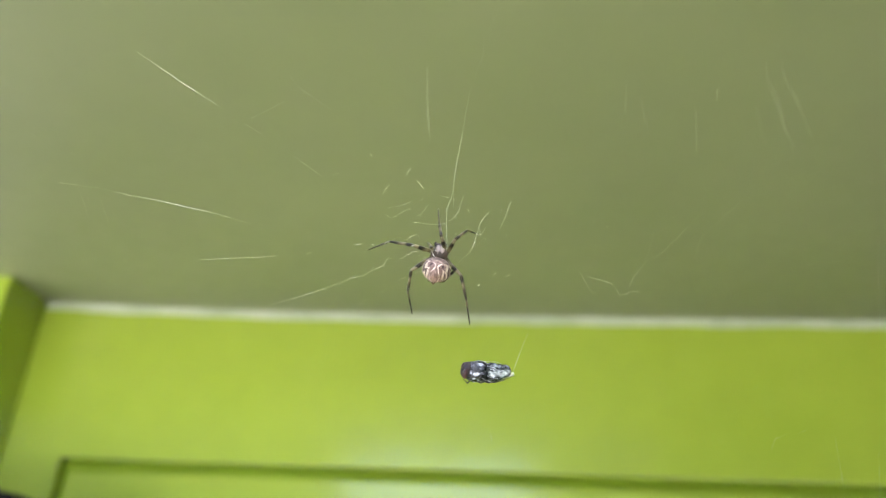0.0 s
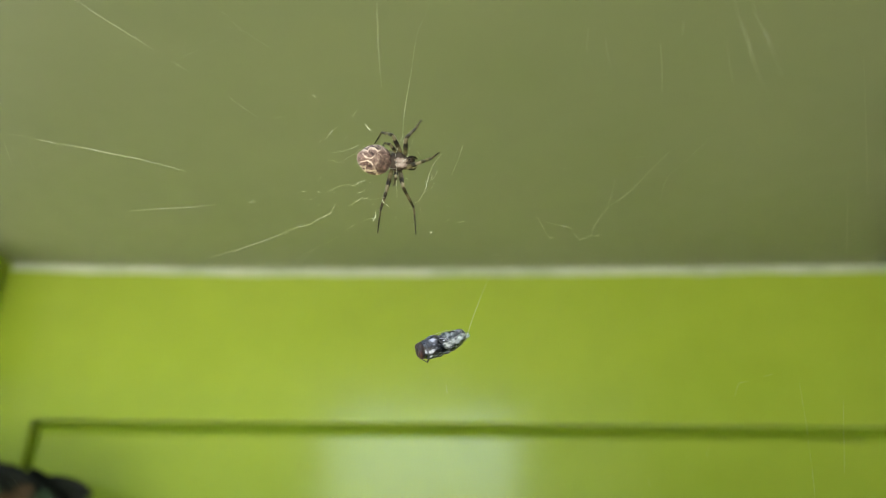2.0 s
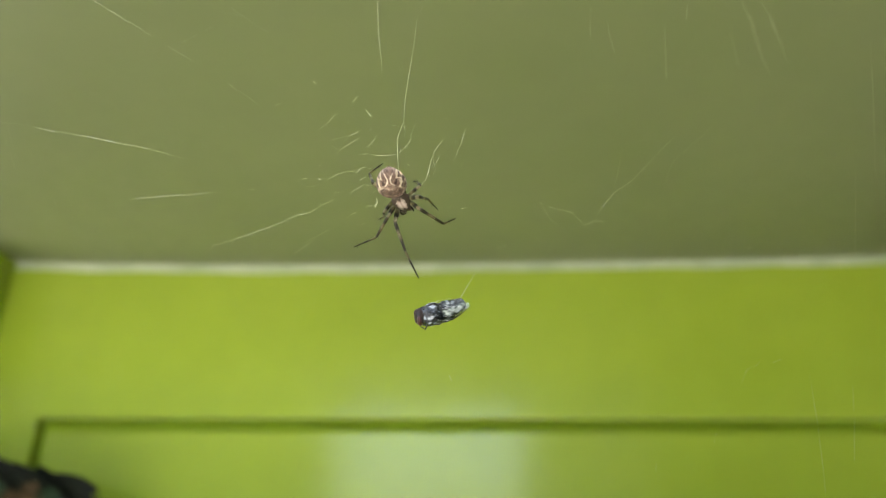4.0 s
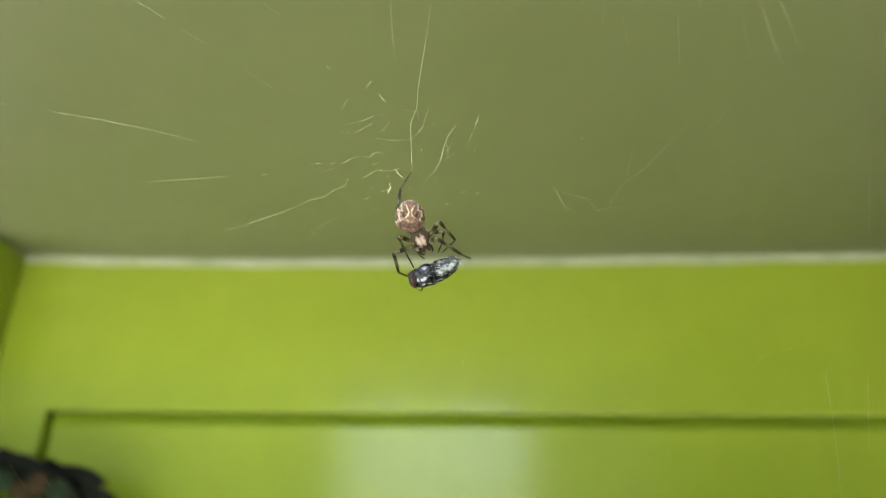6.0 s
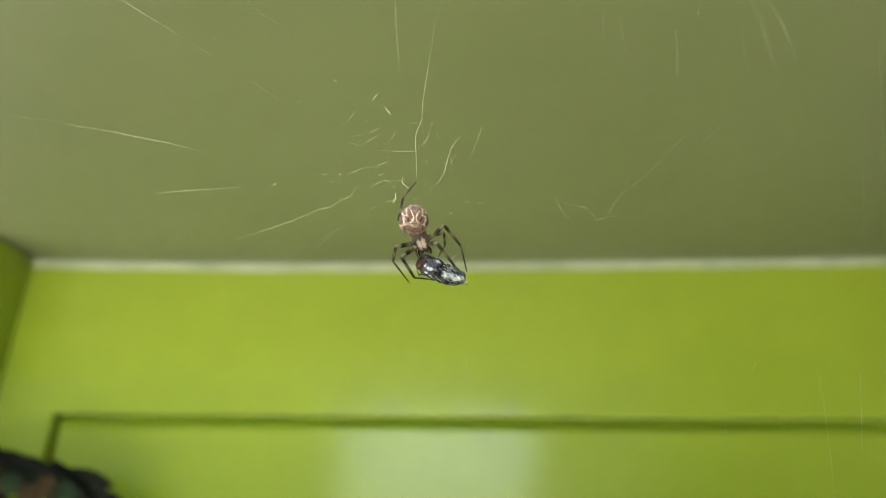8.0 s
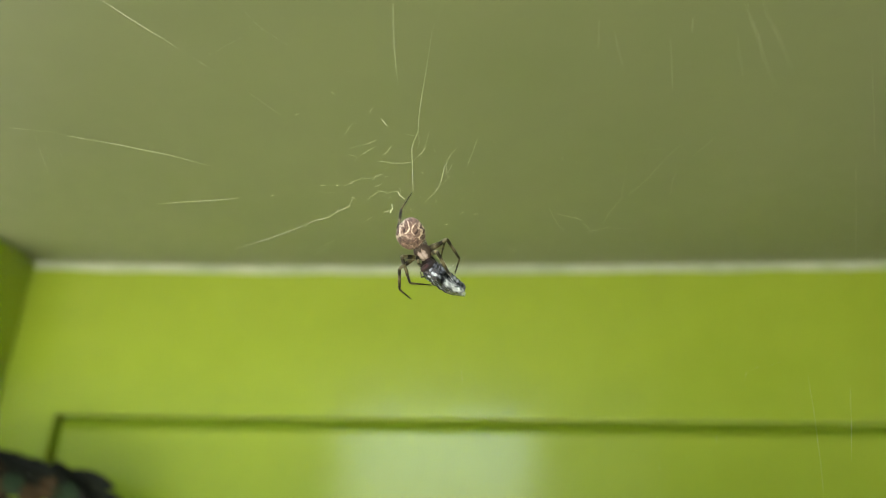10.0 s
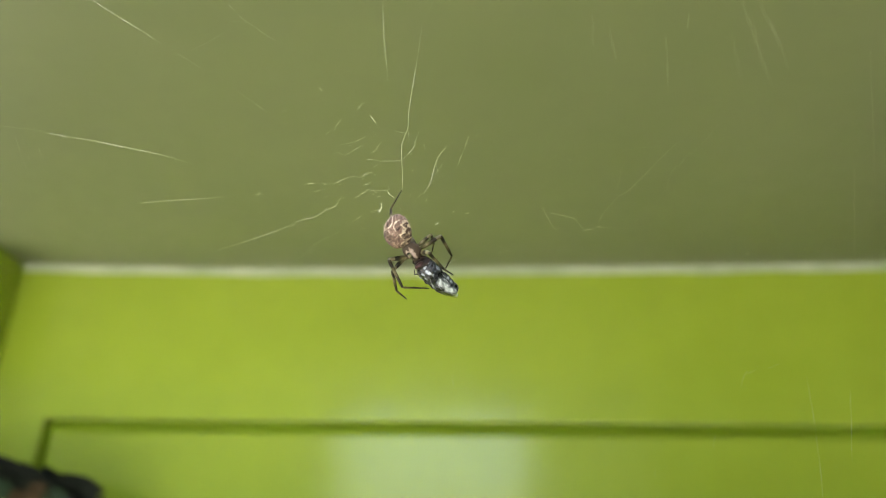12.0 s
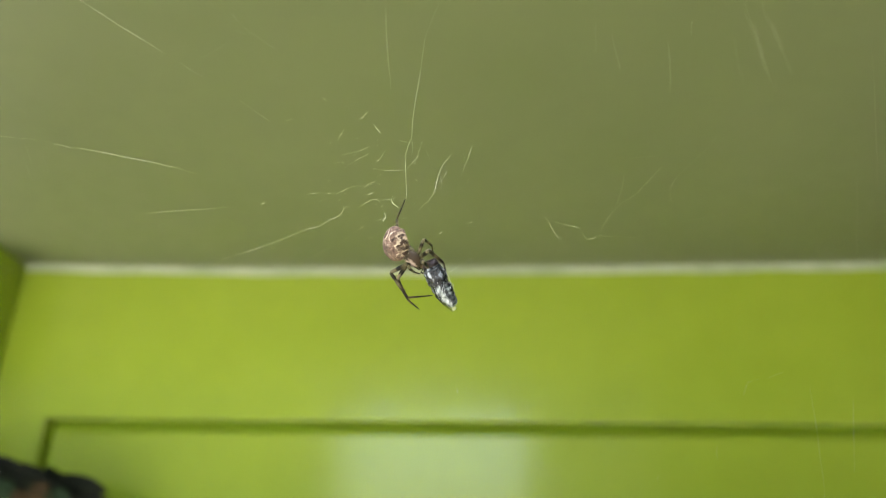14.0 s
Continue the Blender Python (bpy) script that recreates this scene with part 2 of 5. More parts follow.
def abdomen_material():
    """Brown, hairy hide with a leaf-shaped mark: pale wavy borders, pale middle lines and dark spots."""
    m = material("patterned_abdomen", rough=0.65, spec=0.2)
    nt = m.node_tree
    b = nt.nodes["Principled BSDF"]
    tc = nt.nodes.new("ShaderNodeTexCoord")
    sep = nt.nodes.new("ShaderNodeSeparateXYZ")
    nt.links.new(tc.outputs["Object"], sep.inputs[0])

    def op(kind, a, c=0.0, d=None):
        n = nt.nodes.new("ShaderNodeMath")
        n.operation = kind
        for i, v in enumerate((a, c) if d is None else (a, c, d)):
            if isinstance(v, (int, float)):
                n.inputs[i].default_value = v
            else:
                nt.links.new(v, n.inputs[i])
        return n.outputs[0]

    wob = op("MULTIPLY_ADD", noise_of(nt, 1100.0, 6.0, 0.7), 2.0, -1.0)
    slow = op("MULTIPLY_ADD", noise_of(nt, 380.0, 2.0), 2.0, -1.0)
    x = op("ABSOLUTE", op("MULTIPLY_ADD", sep.outputs["X"], 1000.0, op("ADD", op("MULTIPLY", wob, 0.34), op("MULTIPLY", slow, 0.30))))
    y = op("MULTIPLY_ADD", op("ADD", sep.outputs["Y"], 0.0017), 1000.0, op("ADD", op("MULTIPLY", wob, 0.36), op("MULTIPLY", slow, 0.55)))

    def blend(factor, under, over):
        n = nt.nodes.new("ShaderNodeMix")
        n.data_type = "RGBA"
        nt.links.new(factor, n.inputs["Factor"])
        nt.links.new(under, n.inputs["A"])
        n.inputs["B"].default_value = (*over, 1)
        return n.outputs["Result"]

    # the leaf mark: pale wavy border, dark rim, tan flanks
    wave = op("ADD", op("MULTIPLY", op("SINE", op("MULTIPLY", y, 3.4)), 0.26), op("MULTIPLY", op("SINE", op("MULTIPLY", y, 8.5)), 0.12))
    edge = op("SUBTRACT", x, op("ADD", op("MULTIPLY_ADD", y, 0.18, 1.85), wave))
    col = ramp(nt, op("MULTIPLY_ADD", edge, 0.25, 0.5), [(0.10, (0.195, 0.132, 0.102)), (0.36, (0.155, 0.102, 0.078)), (0.44, (0.19, 0.130, 0.100)), (0.525, (0.030, 0.018, 0.012)), (0.61, (0.050, 0.032, 0.020)), (0.70, (0.20, 0.155, 0.095)), (0.78, (0.060, 0.043, 0.026)), (0.9, (0.11, 0.085, 0.050))])
    # brown blotches with soft edges
    col = blend(ramp(nt, noise_of(nt, 620.0, 3.0, 0.6), [(0.50, (0, 0, 0)), (0.57, (0.62, 0.62, 0.62))]), col, (0.085, 0.052, 0.038))
    # pale irregular net lines
    net = op("ABSOLUTE", op("SUBTRACT", noise_of(nt, 430.0, 3.0, 0.6), 0.5))
    col = blend(ramp(nt, net, [(0.005, (0.62, 0.62, 0.62)), (0.018, (0, 0, 0))]), col, (0.46, 0.37, 0.28))
    # pale ragged border of the leaf
    rim = op("ABSOLUTE", op("ADD", edge, op("MULTIPLY_ADD", noise_of(nt, 1700.0, 5.0, 0.7), 0.9, -0.34)))
    col = blend(ramp(nt, rim, [(0.13, (0.92, 0.92, 0.92)), (0.24, (0, 0, 0))]), col, (0.52, 0.43, 0.31))
    # the rear of the leaf is dark brown
    rear = ramp(nt, op("MULTIPLY_ADD", y, 0.16, 0.5), [(0.44, (1, 1, 1)), (0.64, (0, 0, 0))])
    col = blend(op("MULTIPLY", rear, 0.36), col, (0.070, 0.042, 0.030))
    # darker, mottled front
    front = op("MULTIPLY", ramp(nt, op("MULTIPLY_ADD", y, 0.16, 0.5), [(0.66, (0, 0, 0)), (0.80, (1, 1, 1))]), ramp(nt, noise_of(nt, 800.0, 4.0, 0.6), [(0.42, (0.85, 0.85, 0.85)), (0.58, (0.15, 0.15, 0.15))]))
    col = blend(front, col, (0.050, 0.031, 0.021))
    # two dark pits beside the waist of a pale hourglass line
    pit = op("ADD", op("POWER", op("MULTIPLY_ADD", x, 1.5, -1.65), 2.0), op("POWER", op("MULTIPLY_ADD", y, 1.5, -0.45), 2.0))
    col = blend(ramp(nt, pit, [(0.05, (0.9, 0.9, 0.9)), (0.26, (0, 0, 0))]), col, (0.022, 0.011, 0.008))
    waist = op("MULTIPLY_ADD", op("POWER", op("ADD", y, 0.25), 2.0), 0.62, 0.30)
    near = op("ABSOLUTE", op("SUBTRACT", x, waist))
    line = op("MULTIPLY", ramp(nt, near, [(0.07, (0.9, 0.9, 0.9)), (0.19, (0, 0, 0))]), ramp(nt, op("ABSOLUTE", op("ADD", y, 0.25)), [(0.90, (1, 1, 1)), (0.99, (0.15, 0.15, 0.15))]))
    col = blend(line, col, (0.54, 0.45, 0.35))
    mix3 = nt.nodes.new("ShaderNodeMix")
    mix3.data_type, mix3.blend_type = "RGBA", "MULTIPLY"
    mix3.inputs["Factor"].default_value = 1.0
    nt.links.new(col, mix3.inputs["A"])
    nt.links.new(ramp(nt, noise_of(nt, 2600.0, 5.0), [(0.36, (0.52, 0.49, 0.46)), (0.48, (0.90, 0.88, 0.85)), (0.60, (1.25, 1.22, 1.17))]), mix3.inputs["B"])
    nt.links.new(mix3.outputs["Result"], b.inputs["Base Color"])
    bp = nt.nodes.new("ShaderNodeBump")
    bp.inputs["Strength"].default_value, bp.inputs["Distance"].default_value = 0.7, 0.00015
    nt.links.new(noise_of(nt, 2200.0, 6.0), bp.inputs["Height"])
    nt.links.new(bp.outputs[0], b.inputs["Normal"])
    return m


def carapace_material():
    m = material("hairy_carapace", rough=0.6, spec=0.2)
    nt = m.node_tree
    b = nt.nodes["Principled BSDF"]
    tc = nt.nodes.new("ShaderNodeTexCoord")
    fold = nt.nodes.new("ShaderNodeVectorMath")
    fold.operation = "ABSOLUTE"
    nt.links.new(tc.outputs["Object"], fold.inputs[0])
    sides, ends = nt.nodes.new("ShaderNodeSeparateXYZ"), nt.nodes.new("ShaderNodeSeparateXYZ")
    nt.links.new(fold.outputs[0], sides.inputs[0])
    nt.links.new(tc.outputs["Object"], ends.inputs[0])
    both = nt.nodes.new("ShaderNodeCombineXYZ")
    nt.links.new(sides.outputs["X"], both.inputs["X"])
    nt.links.new(ends.outputs["Y"], both.inputs["Y"])
    # two pale lobes beside a dark middle line
    mp = nt.nodes.new("ShaderNodeMapping")
    mp.inputs["Scale"].default_value = (1250, 430, 0)
    mp.inputs["Location"].default_value = (-0.50, -0.05, 0)
    nt.links.new(both.outputs[0], mp.inputs[0])
    ln = nt.nodes.new("ShaderNodeVectorMath")
    ln.operation = "LENGTH"
    nt.links.new(mp.outputs[0], ln.inputs[0])
    add = nt.nodes.new("ShaderNodeMath")
    add.operation = "MULTIPLY_ADD"
    nt.links.new(noise_of(nt, 1500.0), add.inputs[0])
    add.inputs[1].default_value = 0.9
    nt.links.new(ln.outputs["Value"], add.inputs[2])
    nt.links.new(ramp(nt, add.outputs[0], [(0.55, (0.36, 0.295, 0.25)), (0.78, (0.26, 0.205, 0.166)), (0.98, (0.155, 0.116, 0.086)), (1.25, (0.082, 0.058, 0.037)), (1.8, (0.040, 0.028, 0.017))]), b.inputs["Base Color"])
    return m


ABDOMEN, CARAPACE = abdomen_material(), carapace_material()
BELLY = mottled("dark_brown_chitin", [(0.3, (0.035, 0.024, 0.015)), (0.7, (0.10, 0.07, 0.045))], 900.0, (0.3, 0.5), 0.4, 3000.0, 0.0001, spec=0.15)
BLACK = material("black_eye", (0.006, 0.005, 0.005), 0.08)
HAIR = mottled("pale_bristles", [(0.35, (0.16, 0.12, 0.08)), (0.65, (0.42, 0.35, 0.26))], 700.0, (0.4, 0.6), 0.0)
SILK = mottled("silk", [(0.3, (0.52, 0.54, 0.42)), (0.7, (0.68, 0.70, 0.58))], 300.0, (0.3, 0.45), 0.0)
# Pale stops paint both silk patches and the sky's glints on the shell.
FLY = mottled("dark_fly_silk_and_glints", [(0.38, (0.004, 0.0045, 0.006)), (0.49, (0.010, 0.012, 0.015)), (0.55, (0.055, 0.062, 0.074)), (0.63, (0.46, 0.50, 0.55))], 900.0, (0.15, 0.38), 0.8, 1500.0, 0.0003, stretch=(0.5, 1.0, 1.0), fine=0.45, spec=0.42)
FLY_HEAD = mottled("dark_fly_head", [(0.35, (0.006, 0.005, 0.005)), (0.65, (0.035, 0.024, 0.021))], 700.0, (0.25, 0.5), 0.4, 1800.0, 0.0002, fine=0.6, spec=0.15)
COLLAR = mottled("silvery_silk_collar", [(0.35, (0.012, 0.013, 0.015)), (0.65, (0.07, 0.077, 0.088))], 600.0, (0.3, 0.5), 0.4, 1500.0, 0.0002, fine=0.6, spec=0.15)
# Here too the palest specks are silk and painted glints together.
FLY_BLUE = mottled("grey_tail_silk_and_glints", [(0.36, (0.007, 0.010, 0.010)), (0.47, (0.022, 0.030, 0.030)), (0.54, (0.105, 0.125, 0.120)), (0.63, (0.44, 0.49, 0.47))], 900.0, (0.15, 0.38), 0.8, 1500.0, 0.0003, stretch=(0.5, 1.0, 1.0), fine=0.45, spec=0.42)
FLY_SILK = mottled("bluish_white_silk", [(0.3, (0.52, 0.55, 0.58)), (0.7, (0.72, 0.75, 0.77))], 300.0, (0.3, 0.45), 0.0)
RED_EYE = mottled("dark_red_fly_eye", [(0.3, (0.016, 0.006, 0.005)), (0.7, (0.044, 0.014, 0.012))], 700.0, (0.25, 0.4), 0.3, 6000.0, 0.00006, spec=0.25)


def wing_material():
    m = mottled("clear_smoky_wing", [(0.35, (0.26, 0.30, 0.26)), (0.65, (0.46, 0.50, 0.45))], 900.0, (0.3, 0.45), 0.3, 2500.0, 0.0001, spec=0.2)
    m.node_tree.nodes["Principled BSDF"].inputs["Alpha"].default_value = 0.27
    return m


WING = wing_material()


# ---- the spider ----
LENGTHS = {"1": (4.6, 5.6, 5.3), "2": (4.3, 5.3, 5.0), "3": (3.0, 3.1, 3.0), "4": (4.8, 4.8, 4.6)}
HIPS = {"1": (1.15, 1.15, -0.35), "2": (1.4, 0.45, -0.45), "3": (1.4, -0.3, -0.5), "4": (1.15, -1.0, -0.5)}
PROFILES = {
    "femur": [(0, 0.24), (0.08, 0.33), (0.3, 0.44), (0.6, 0.43), (0.85, 0.34), (0.95, 0.33), (1, 0.25)],
    "tibia": [(0, 0.24), (0.06, 0.33), (0.2, 0.34), (0.27, 0.27), (0.34, 0.30), (0.6, 0.30), (0.85, 0.24), (0.96, 0.23), (1, 0.16)],
    "foot": [(0, 0.15), (0.06, 0.205), (0.3, 0.18), (0.6, 0.145), (0.66, 0.13), (0.85, 0.115), (0.97, 0.09), (1, 0.045)],
}


def leg_piece(name, long, thick, mat, parent, rng):
    """A piece of a leg along +z, with bristles standing off it."""
    bm = bmesh.new()
    prof = PROFILES[name]
    tube(bm, [(0, 0, s * long * MM) for s, r in prof], [r * 1.02 * thick * MM for s, r in prof], 10)
    for i in range(16 if name != "foot" else 12):
        s, a = rng.uniform(0.1, 0.93), rng.uniform(0, 2 * math.pi)
        r = np.interp(s, [q[0] for q in prof], [q[1] for q in prof]) * thick * MM
        out = Vector((math.cos(a), math.sin(a), 0))
        root = out * r * 0.9 + Vector((0, 0, s * long * MM))
        tip = root + (out * 0.75 + Vector((0, 0, 0.75))).normalized() * rng.uniform(0.30, 0.62) * MM
        tube(bm, [root, tip], [0.020 * MM, 0.006 * MM], 3)
    return part(name, bm, mat, parent)


def build_spider():
    rng = random.Random(5)
    spider = tagged(new("spider"), "brown banded orb-weaver spider hanging by silk in its web", "spider")
    # fore body
    bm = bmesh.new()
    for v in ellipsoid(bm, (0, 0, 0), (1.72, 2.1, 1.05), 26, 18):
        y = v.co.y / 2.05
        v.co.x *= 1.0 - 0.42 * max(0, y) ** 1.3
        v.co.z += 0.30 * max(0, y) * (1 - abs(v.co.x) / 2)
        if v.co.z > 0:
            v.co.z -= 0.10 * math.exp(-((y + 0.25) / 0.22) ** 2) * math.exp(-(v.co.x / 0.35) ** 2)
        v.co *= MM * (1 + 0.03 * noise.noise(v.co * 1.7))
    fore = part("cephalothorax", bm, CARAPACE, spider, "pale-haired brown fore body")
    for ex, ey, ez, er in ((0.24, 1.92, 0.62, 0.13), (0.22, 2.02, 0.38, 0.12), (0.62, 1.72, 0.42, 0.10), (0.66, 1.66, 0.55, 0.10)):
        for s in (-1, 1):
            bm = bmesh.new()
            ellipsoid(bm, (s * ex * MM, ey * MM, ez * MM), (er * MM,) * 3, 10, 8)
            part("eye", bm, BLACK, fore)
    for s in (-1, 1):
        bm = bmesh.new()
        tube(bm, [Vector(q) * MM for q in ((s * 0.42, 1.6, 0.1), (s * 0.52, 2.1, -0.05), (s * 0.52, 2.75, -0.45), (s * 0.30, 3.05, -1.1))], [0.42 * MM, 0.54 * MM, 0.46 * MM, 0.06 * MM], 10)
        part("jaw", bm, BELLY, spider)
        bm = bmesh.new()
        tube(bm, [Vector(q) * MM for q in ((s * 0.8, 1.4, -0.2), (s * 1.15, 2.1, 0.25), (s * 1.1, 2.9, 0.1), (s * 0.8, 3.5, -0.5), (s * 0.65, 3.84, -1.0))], [0.16 * MM, 0.20 * MM, 0.17 * MM, 0.15 * MM, 0.04 * MM], 8)
        part("feeler", bm, TIBIA, spider, "short banded feeler")
    bm = bmesh.new()
    ellipsoid(bm, (0, -0.1 * MM, -0.75 * MM), (1.15 * MM, 1.5 * MM, 0.45 * MM), 16, 10)
    part("breastplate", bm, BELLY, spider)
    # hind body: origin in its middle, front towards +y, back up
    bm = bmesh.new()
    for v in ellipsoid(bm, (0, 0, 0), (1, 1, 1), 40, 30):
        x, y, z = v.co
        wide = 2.66 * (1.0 + 0.10 * y - 0.16 * max(0, -y) ** 2)
        tall = 2.08 * (1.0 + 0.05 * y)
        v.co = Vector((x * wide, y * 3.24, z * tall))
        v.co *= MM * (1 + 0.025 * noise.noise(v.co * 0.9) + 0.012 * noise.noise(v.co * 3.1))
    hind = part("abdomen", bm, ABDOMEN, spider, "round brown abdomen with a pale wavy leaf mark")
    for sx, sz in ((-0.22, -1.5), (0.22, -1.5), (0, -1.7)):
        bm = bmesh.new()
        tube(bm, [Vector(q) * MM for q in ((sx, -1.7, sz), (sx, -2.1, sz - 0.15), (sx * 0.7, -2.3, sz - 0.25))], [0.26 * MM, 0.19 * MM, 0.05 * MM], 8)
        part("spinneret", bm, BELLY, hind)
    bm = bmesh.new()
    for i in range(520):
        d = Vector((rng.gauss(0, 1), rng.gauss(0, 1), rng.gauss(0, 1))).normalized()
        root = Vector((d.x * 2.64, d.y * 3.10, d.z * 2.02)) * MM
        tip = root + (d + Vector((rng.uniform(-0.4, 0.4), -0.7, rng.uniform(-0.4, 0.4)))).normalized() * rng.uniform(0.25, 0.5) * MM
        tube(bm, [root, tip], [0.013 * MM, 0.005 * MM], 3)
    tagged(part("hair", bm, HAIR, hind, "short pale hairs"), kind="stuff")
    legs = {}
    for key in ("L1", "L2", "L3", "L4", "R1", "R2", "R3", "R4"):
        long = LENGTHS[key[1]]
        thick = {"1": 1.0, "2": 0.97, "3": 0.8, "4": 0.95}[key[1]]
        legs[key] = [leg_piece(n, l, thick, m, spider, rng) for n, l, m in zip(("femur", "tibia", "foot"), long, (FEMUR, TIBIA, FOOT))]
    return spider, hind, legs


# ---- the prey: a fly wrapped in silk, head at -x ----
def build_prey():
    rng = random.Random(11)
    prey = tagged(new("fly"), "dark blue-grey fly wrapped in white silk, hanging in the web", "insect")

    def lathe(name, prof, mat, label="", squash=0.92, ring=40):
        bm = bmesh.new()
        at = np.linspace(prof[0][0], prof[-1][0], 70)
        prof = list(zip(at.tolist(), np.interp(at, [q[0] for q in prof], [q[1] for q in prof]).tolist()))
        tube(bm, [(x * MM, 0, 0.030 * (x * x - 8) * MM) for x, r in prof], [r * 1.12 * MM * (1 - sum(0.07 * math.exp(-((x - g) / 0.13) ** 2) for g in (0.25, 1.25, 2.2, 3.1))) for x, r in prof], ring)
        for v in bm.verts:
            v.co.y *= squash
            v.co += Vector((0, v.co.y, v.co.z)) * (0.10 * noise.noise(v.co * 480) + 0.08 * noise.noise(v.co * 1300) + 0.035 * noise.noise(v.co * 2700))
        return part(name, bm, mat, prey, label)

    lathe("head", [(-4.78, 0.5), (-4.62, 1.0), (-4.3, 1.34), (-3.95, 1.42), (-3.6, 1.3), (-3.4, 0.8)], FLY_HEAD, "dark red-brown head")
    lathe("collar", [(-3.62, 1.2), (-3.52, 1.42), (-3.36, 1.55), (-3.18, 1.61), (-3.02, 1.5)], COLLAR, "silvery ring behind the head")
    lathe("thorax", [(-3.95, 1.2), (-3.7, 1.40), (-3.2, 1.60), (-2.6, 1.76), (-2.0, 1.85), (-1.4, 1.84), (-0.8, 1.76), (-0.2, 1.60), (0.15, 1.42)], FLY, "dark thorax, silk patches and glints put into its colour")
    lathe("abdomen", [(-0.8, 1.2), (-0.4, 1.46), (0.1, 1.55), (0.6, 1.60), (0.9, 1.62), (1.4, 1.60), (1.55, 1.56), (2.2, 1.45), (2.8, 1.31), (3.3, 1.17), (3.8, 1.00), (4.2, 0.86), (4.45, 0.55), (4.58, 0.2)], FLY_BLUE, "grey tapering abdomen under silk, glints put into its colour")
    for s in (-1, 1):
        bm = bmesh.new()
        ellipsoid(bm, (-4.3 * MM, s * 0.80 * MM, 0.12 * MM), (0.50 * MM, 0.70 * MM, 1.15 * MM), 16, 12)
        part("eye", bm, RED_EYE, prey, "red-brown eye")
        # folded wing along the flank, with thickness
        bm = bmesh.new()
        rows = []
        for i in range(15):
            q = i / 14
            x = 0.9 + 4.5 * q
            half = 0.72 * math.sin(math.pi * min(1, 0.10 + 0.86 * q)) ** 0.7
            lie = float(np.interp(x, [-1.6, 1.5, 3.0, 4.0, 5.0], [2.06, 1.96, 1.78, 1.58, 1.30]))
            row = []
            for k in range(7):
                a = radians(270 + s * 24 * (1 - 0.5 * q)) + (k / 6 - 0.5) * 2 * half
                r = lie + 0.03 * noise.noise((x * 2, k, s))
                row.append(Vector((x, r * 0.93 * math.cos(a), r * math.sin(a) + 0.030 * (x * x - 8))) * MM)
            rows.append(row)
        for lift in (0, 0.05 * MM):
            vs = [[bm.verts.new(c + Vector((0, 0, lift))) for c in row] for row in rows]
            for a, b in zip(vs, vs[1:]):
                for k in range(6):
                    bm.faces.new((a[k], a[k + 1], b[k + 1], b[k]))
        part("wing", bm, WING, prey, "pale folded wing")
    # legs drawn up under the silk
    for i, (x0, x1) in enumerate(((-3.0, -4.3), (-2.2, 0.2), (-1.4, 2.4), (-0.8, 3.9))):
        for s in (-1, 1):
            bm = bmesh.new()
            tube(bm, [Vector(q) * MM for q in ((x0, s * 1.0, -1.3), ((x0 + x1) / 2, s * 1.35, -1.85 + 0.1 * i), (x1 * 0.9, s * 0.9, -1.75 + 0.15 * i), (x1, s * 0.5, -1.6 + 0.15 * i))], [0.16 * MM, 0.13 * MM, 0.09 * MM, 0.04 * MM], 6)
            part("leg", bm, FLY_HEAD, prey)
    # silk bands laid round the body
    bm = bmesh.new()
    for i in range(13):
        x = rng.uniform(-3.9, 2.2)
        a0, turn, run = rng.uniform(0, 6.28), rng.uniform(0.4, 1.5), rng.uniform(1.0, 4.2)
        pts, rad = [], []
        for k in range(10):
            q = k / 9
            xx, a = x + run * q, a0 + turn * q
            r = float(np.interp(xx, [-4.7, -3.9, -2, 0, 1.5, 3, 4.5], [1.15, 1.62, 2.04, 1.92, 1.90, 1.36, 0.8]))
            pts.append(Vector((xx, r * 0.95 * math.cos(a), r * math.sin(a))) * MM)
            rad.append((0.003 + 0.014 * math.sin(math.pi * q)) * MM * rng.uniform(0.5, 1.0))
        tube(bm, pts, rad, 5)
    # short glossy strands laid over it lengthwise
    for i in range(34):
        x, a, run = rng.uniform(-3.4, 3.2), rng.uniform(0, 6.28), rng.uniform(0.4, 1.7)
        pts = []
        for k in range(5):
            xx = x + run * k / 4
            r = 1.03 * float(np.interp(xx, [-4.7, -3.9, -2, 0, 1.5, 3, 4.5], [1.15, 1.62, 2.00, 1.86, 1.82, 1.36, 0.6]))
            b = a + 0.35 * k / 4 * math.sin(i * 1.9) + 0.05 * noise.noise((xx * 3, i, 0))
            pts.append(Vector((xx, r * 0.93 * math.cos(b), r * math.sin(b) + 0.030 * (xx * xx - 8))) * MM)
        w = rng.uniform(0.006, 0.022) * MM
        tube(bm, pts, [0.002 * MM, w, w * rng.uniform(0.5, 1.2), w * 0.8, 0.002 * MM], 4)
    part("silk_wrap", bm, FLY_SILK, prey, "white silk bands")
    bm = bmesh.new()
    tube(bm, [Vector(q) * MM for q in ((2.9, 0.4, -0.7), (4.0, 0.5, -1.1), (5.0, 0.3, -1.35))], [0.13 * MM, 0.10 * MM, 0.03 * MM], 6)
    part("leg", bm, BELLY, prey)
    bm = bmesh.new()
    tube(bm, [Vector(q) * MM for q in ((-3.7, 0.2, -1.2), (-3.65, 0.3, -1.8), (-3.3, 0.35, -2.25), (-2.7, 0.35, -2.45), (-2.3, 0.3, -2.4))], [0.14 * MM, 0.13 * MM, 0.11 * MM, 0.07 * MM, 0.03 * MM], 6)
    part("leg", bm, FLY, prey)
    return prey


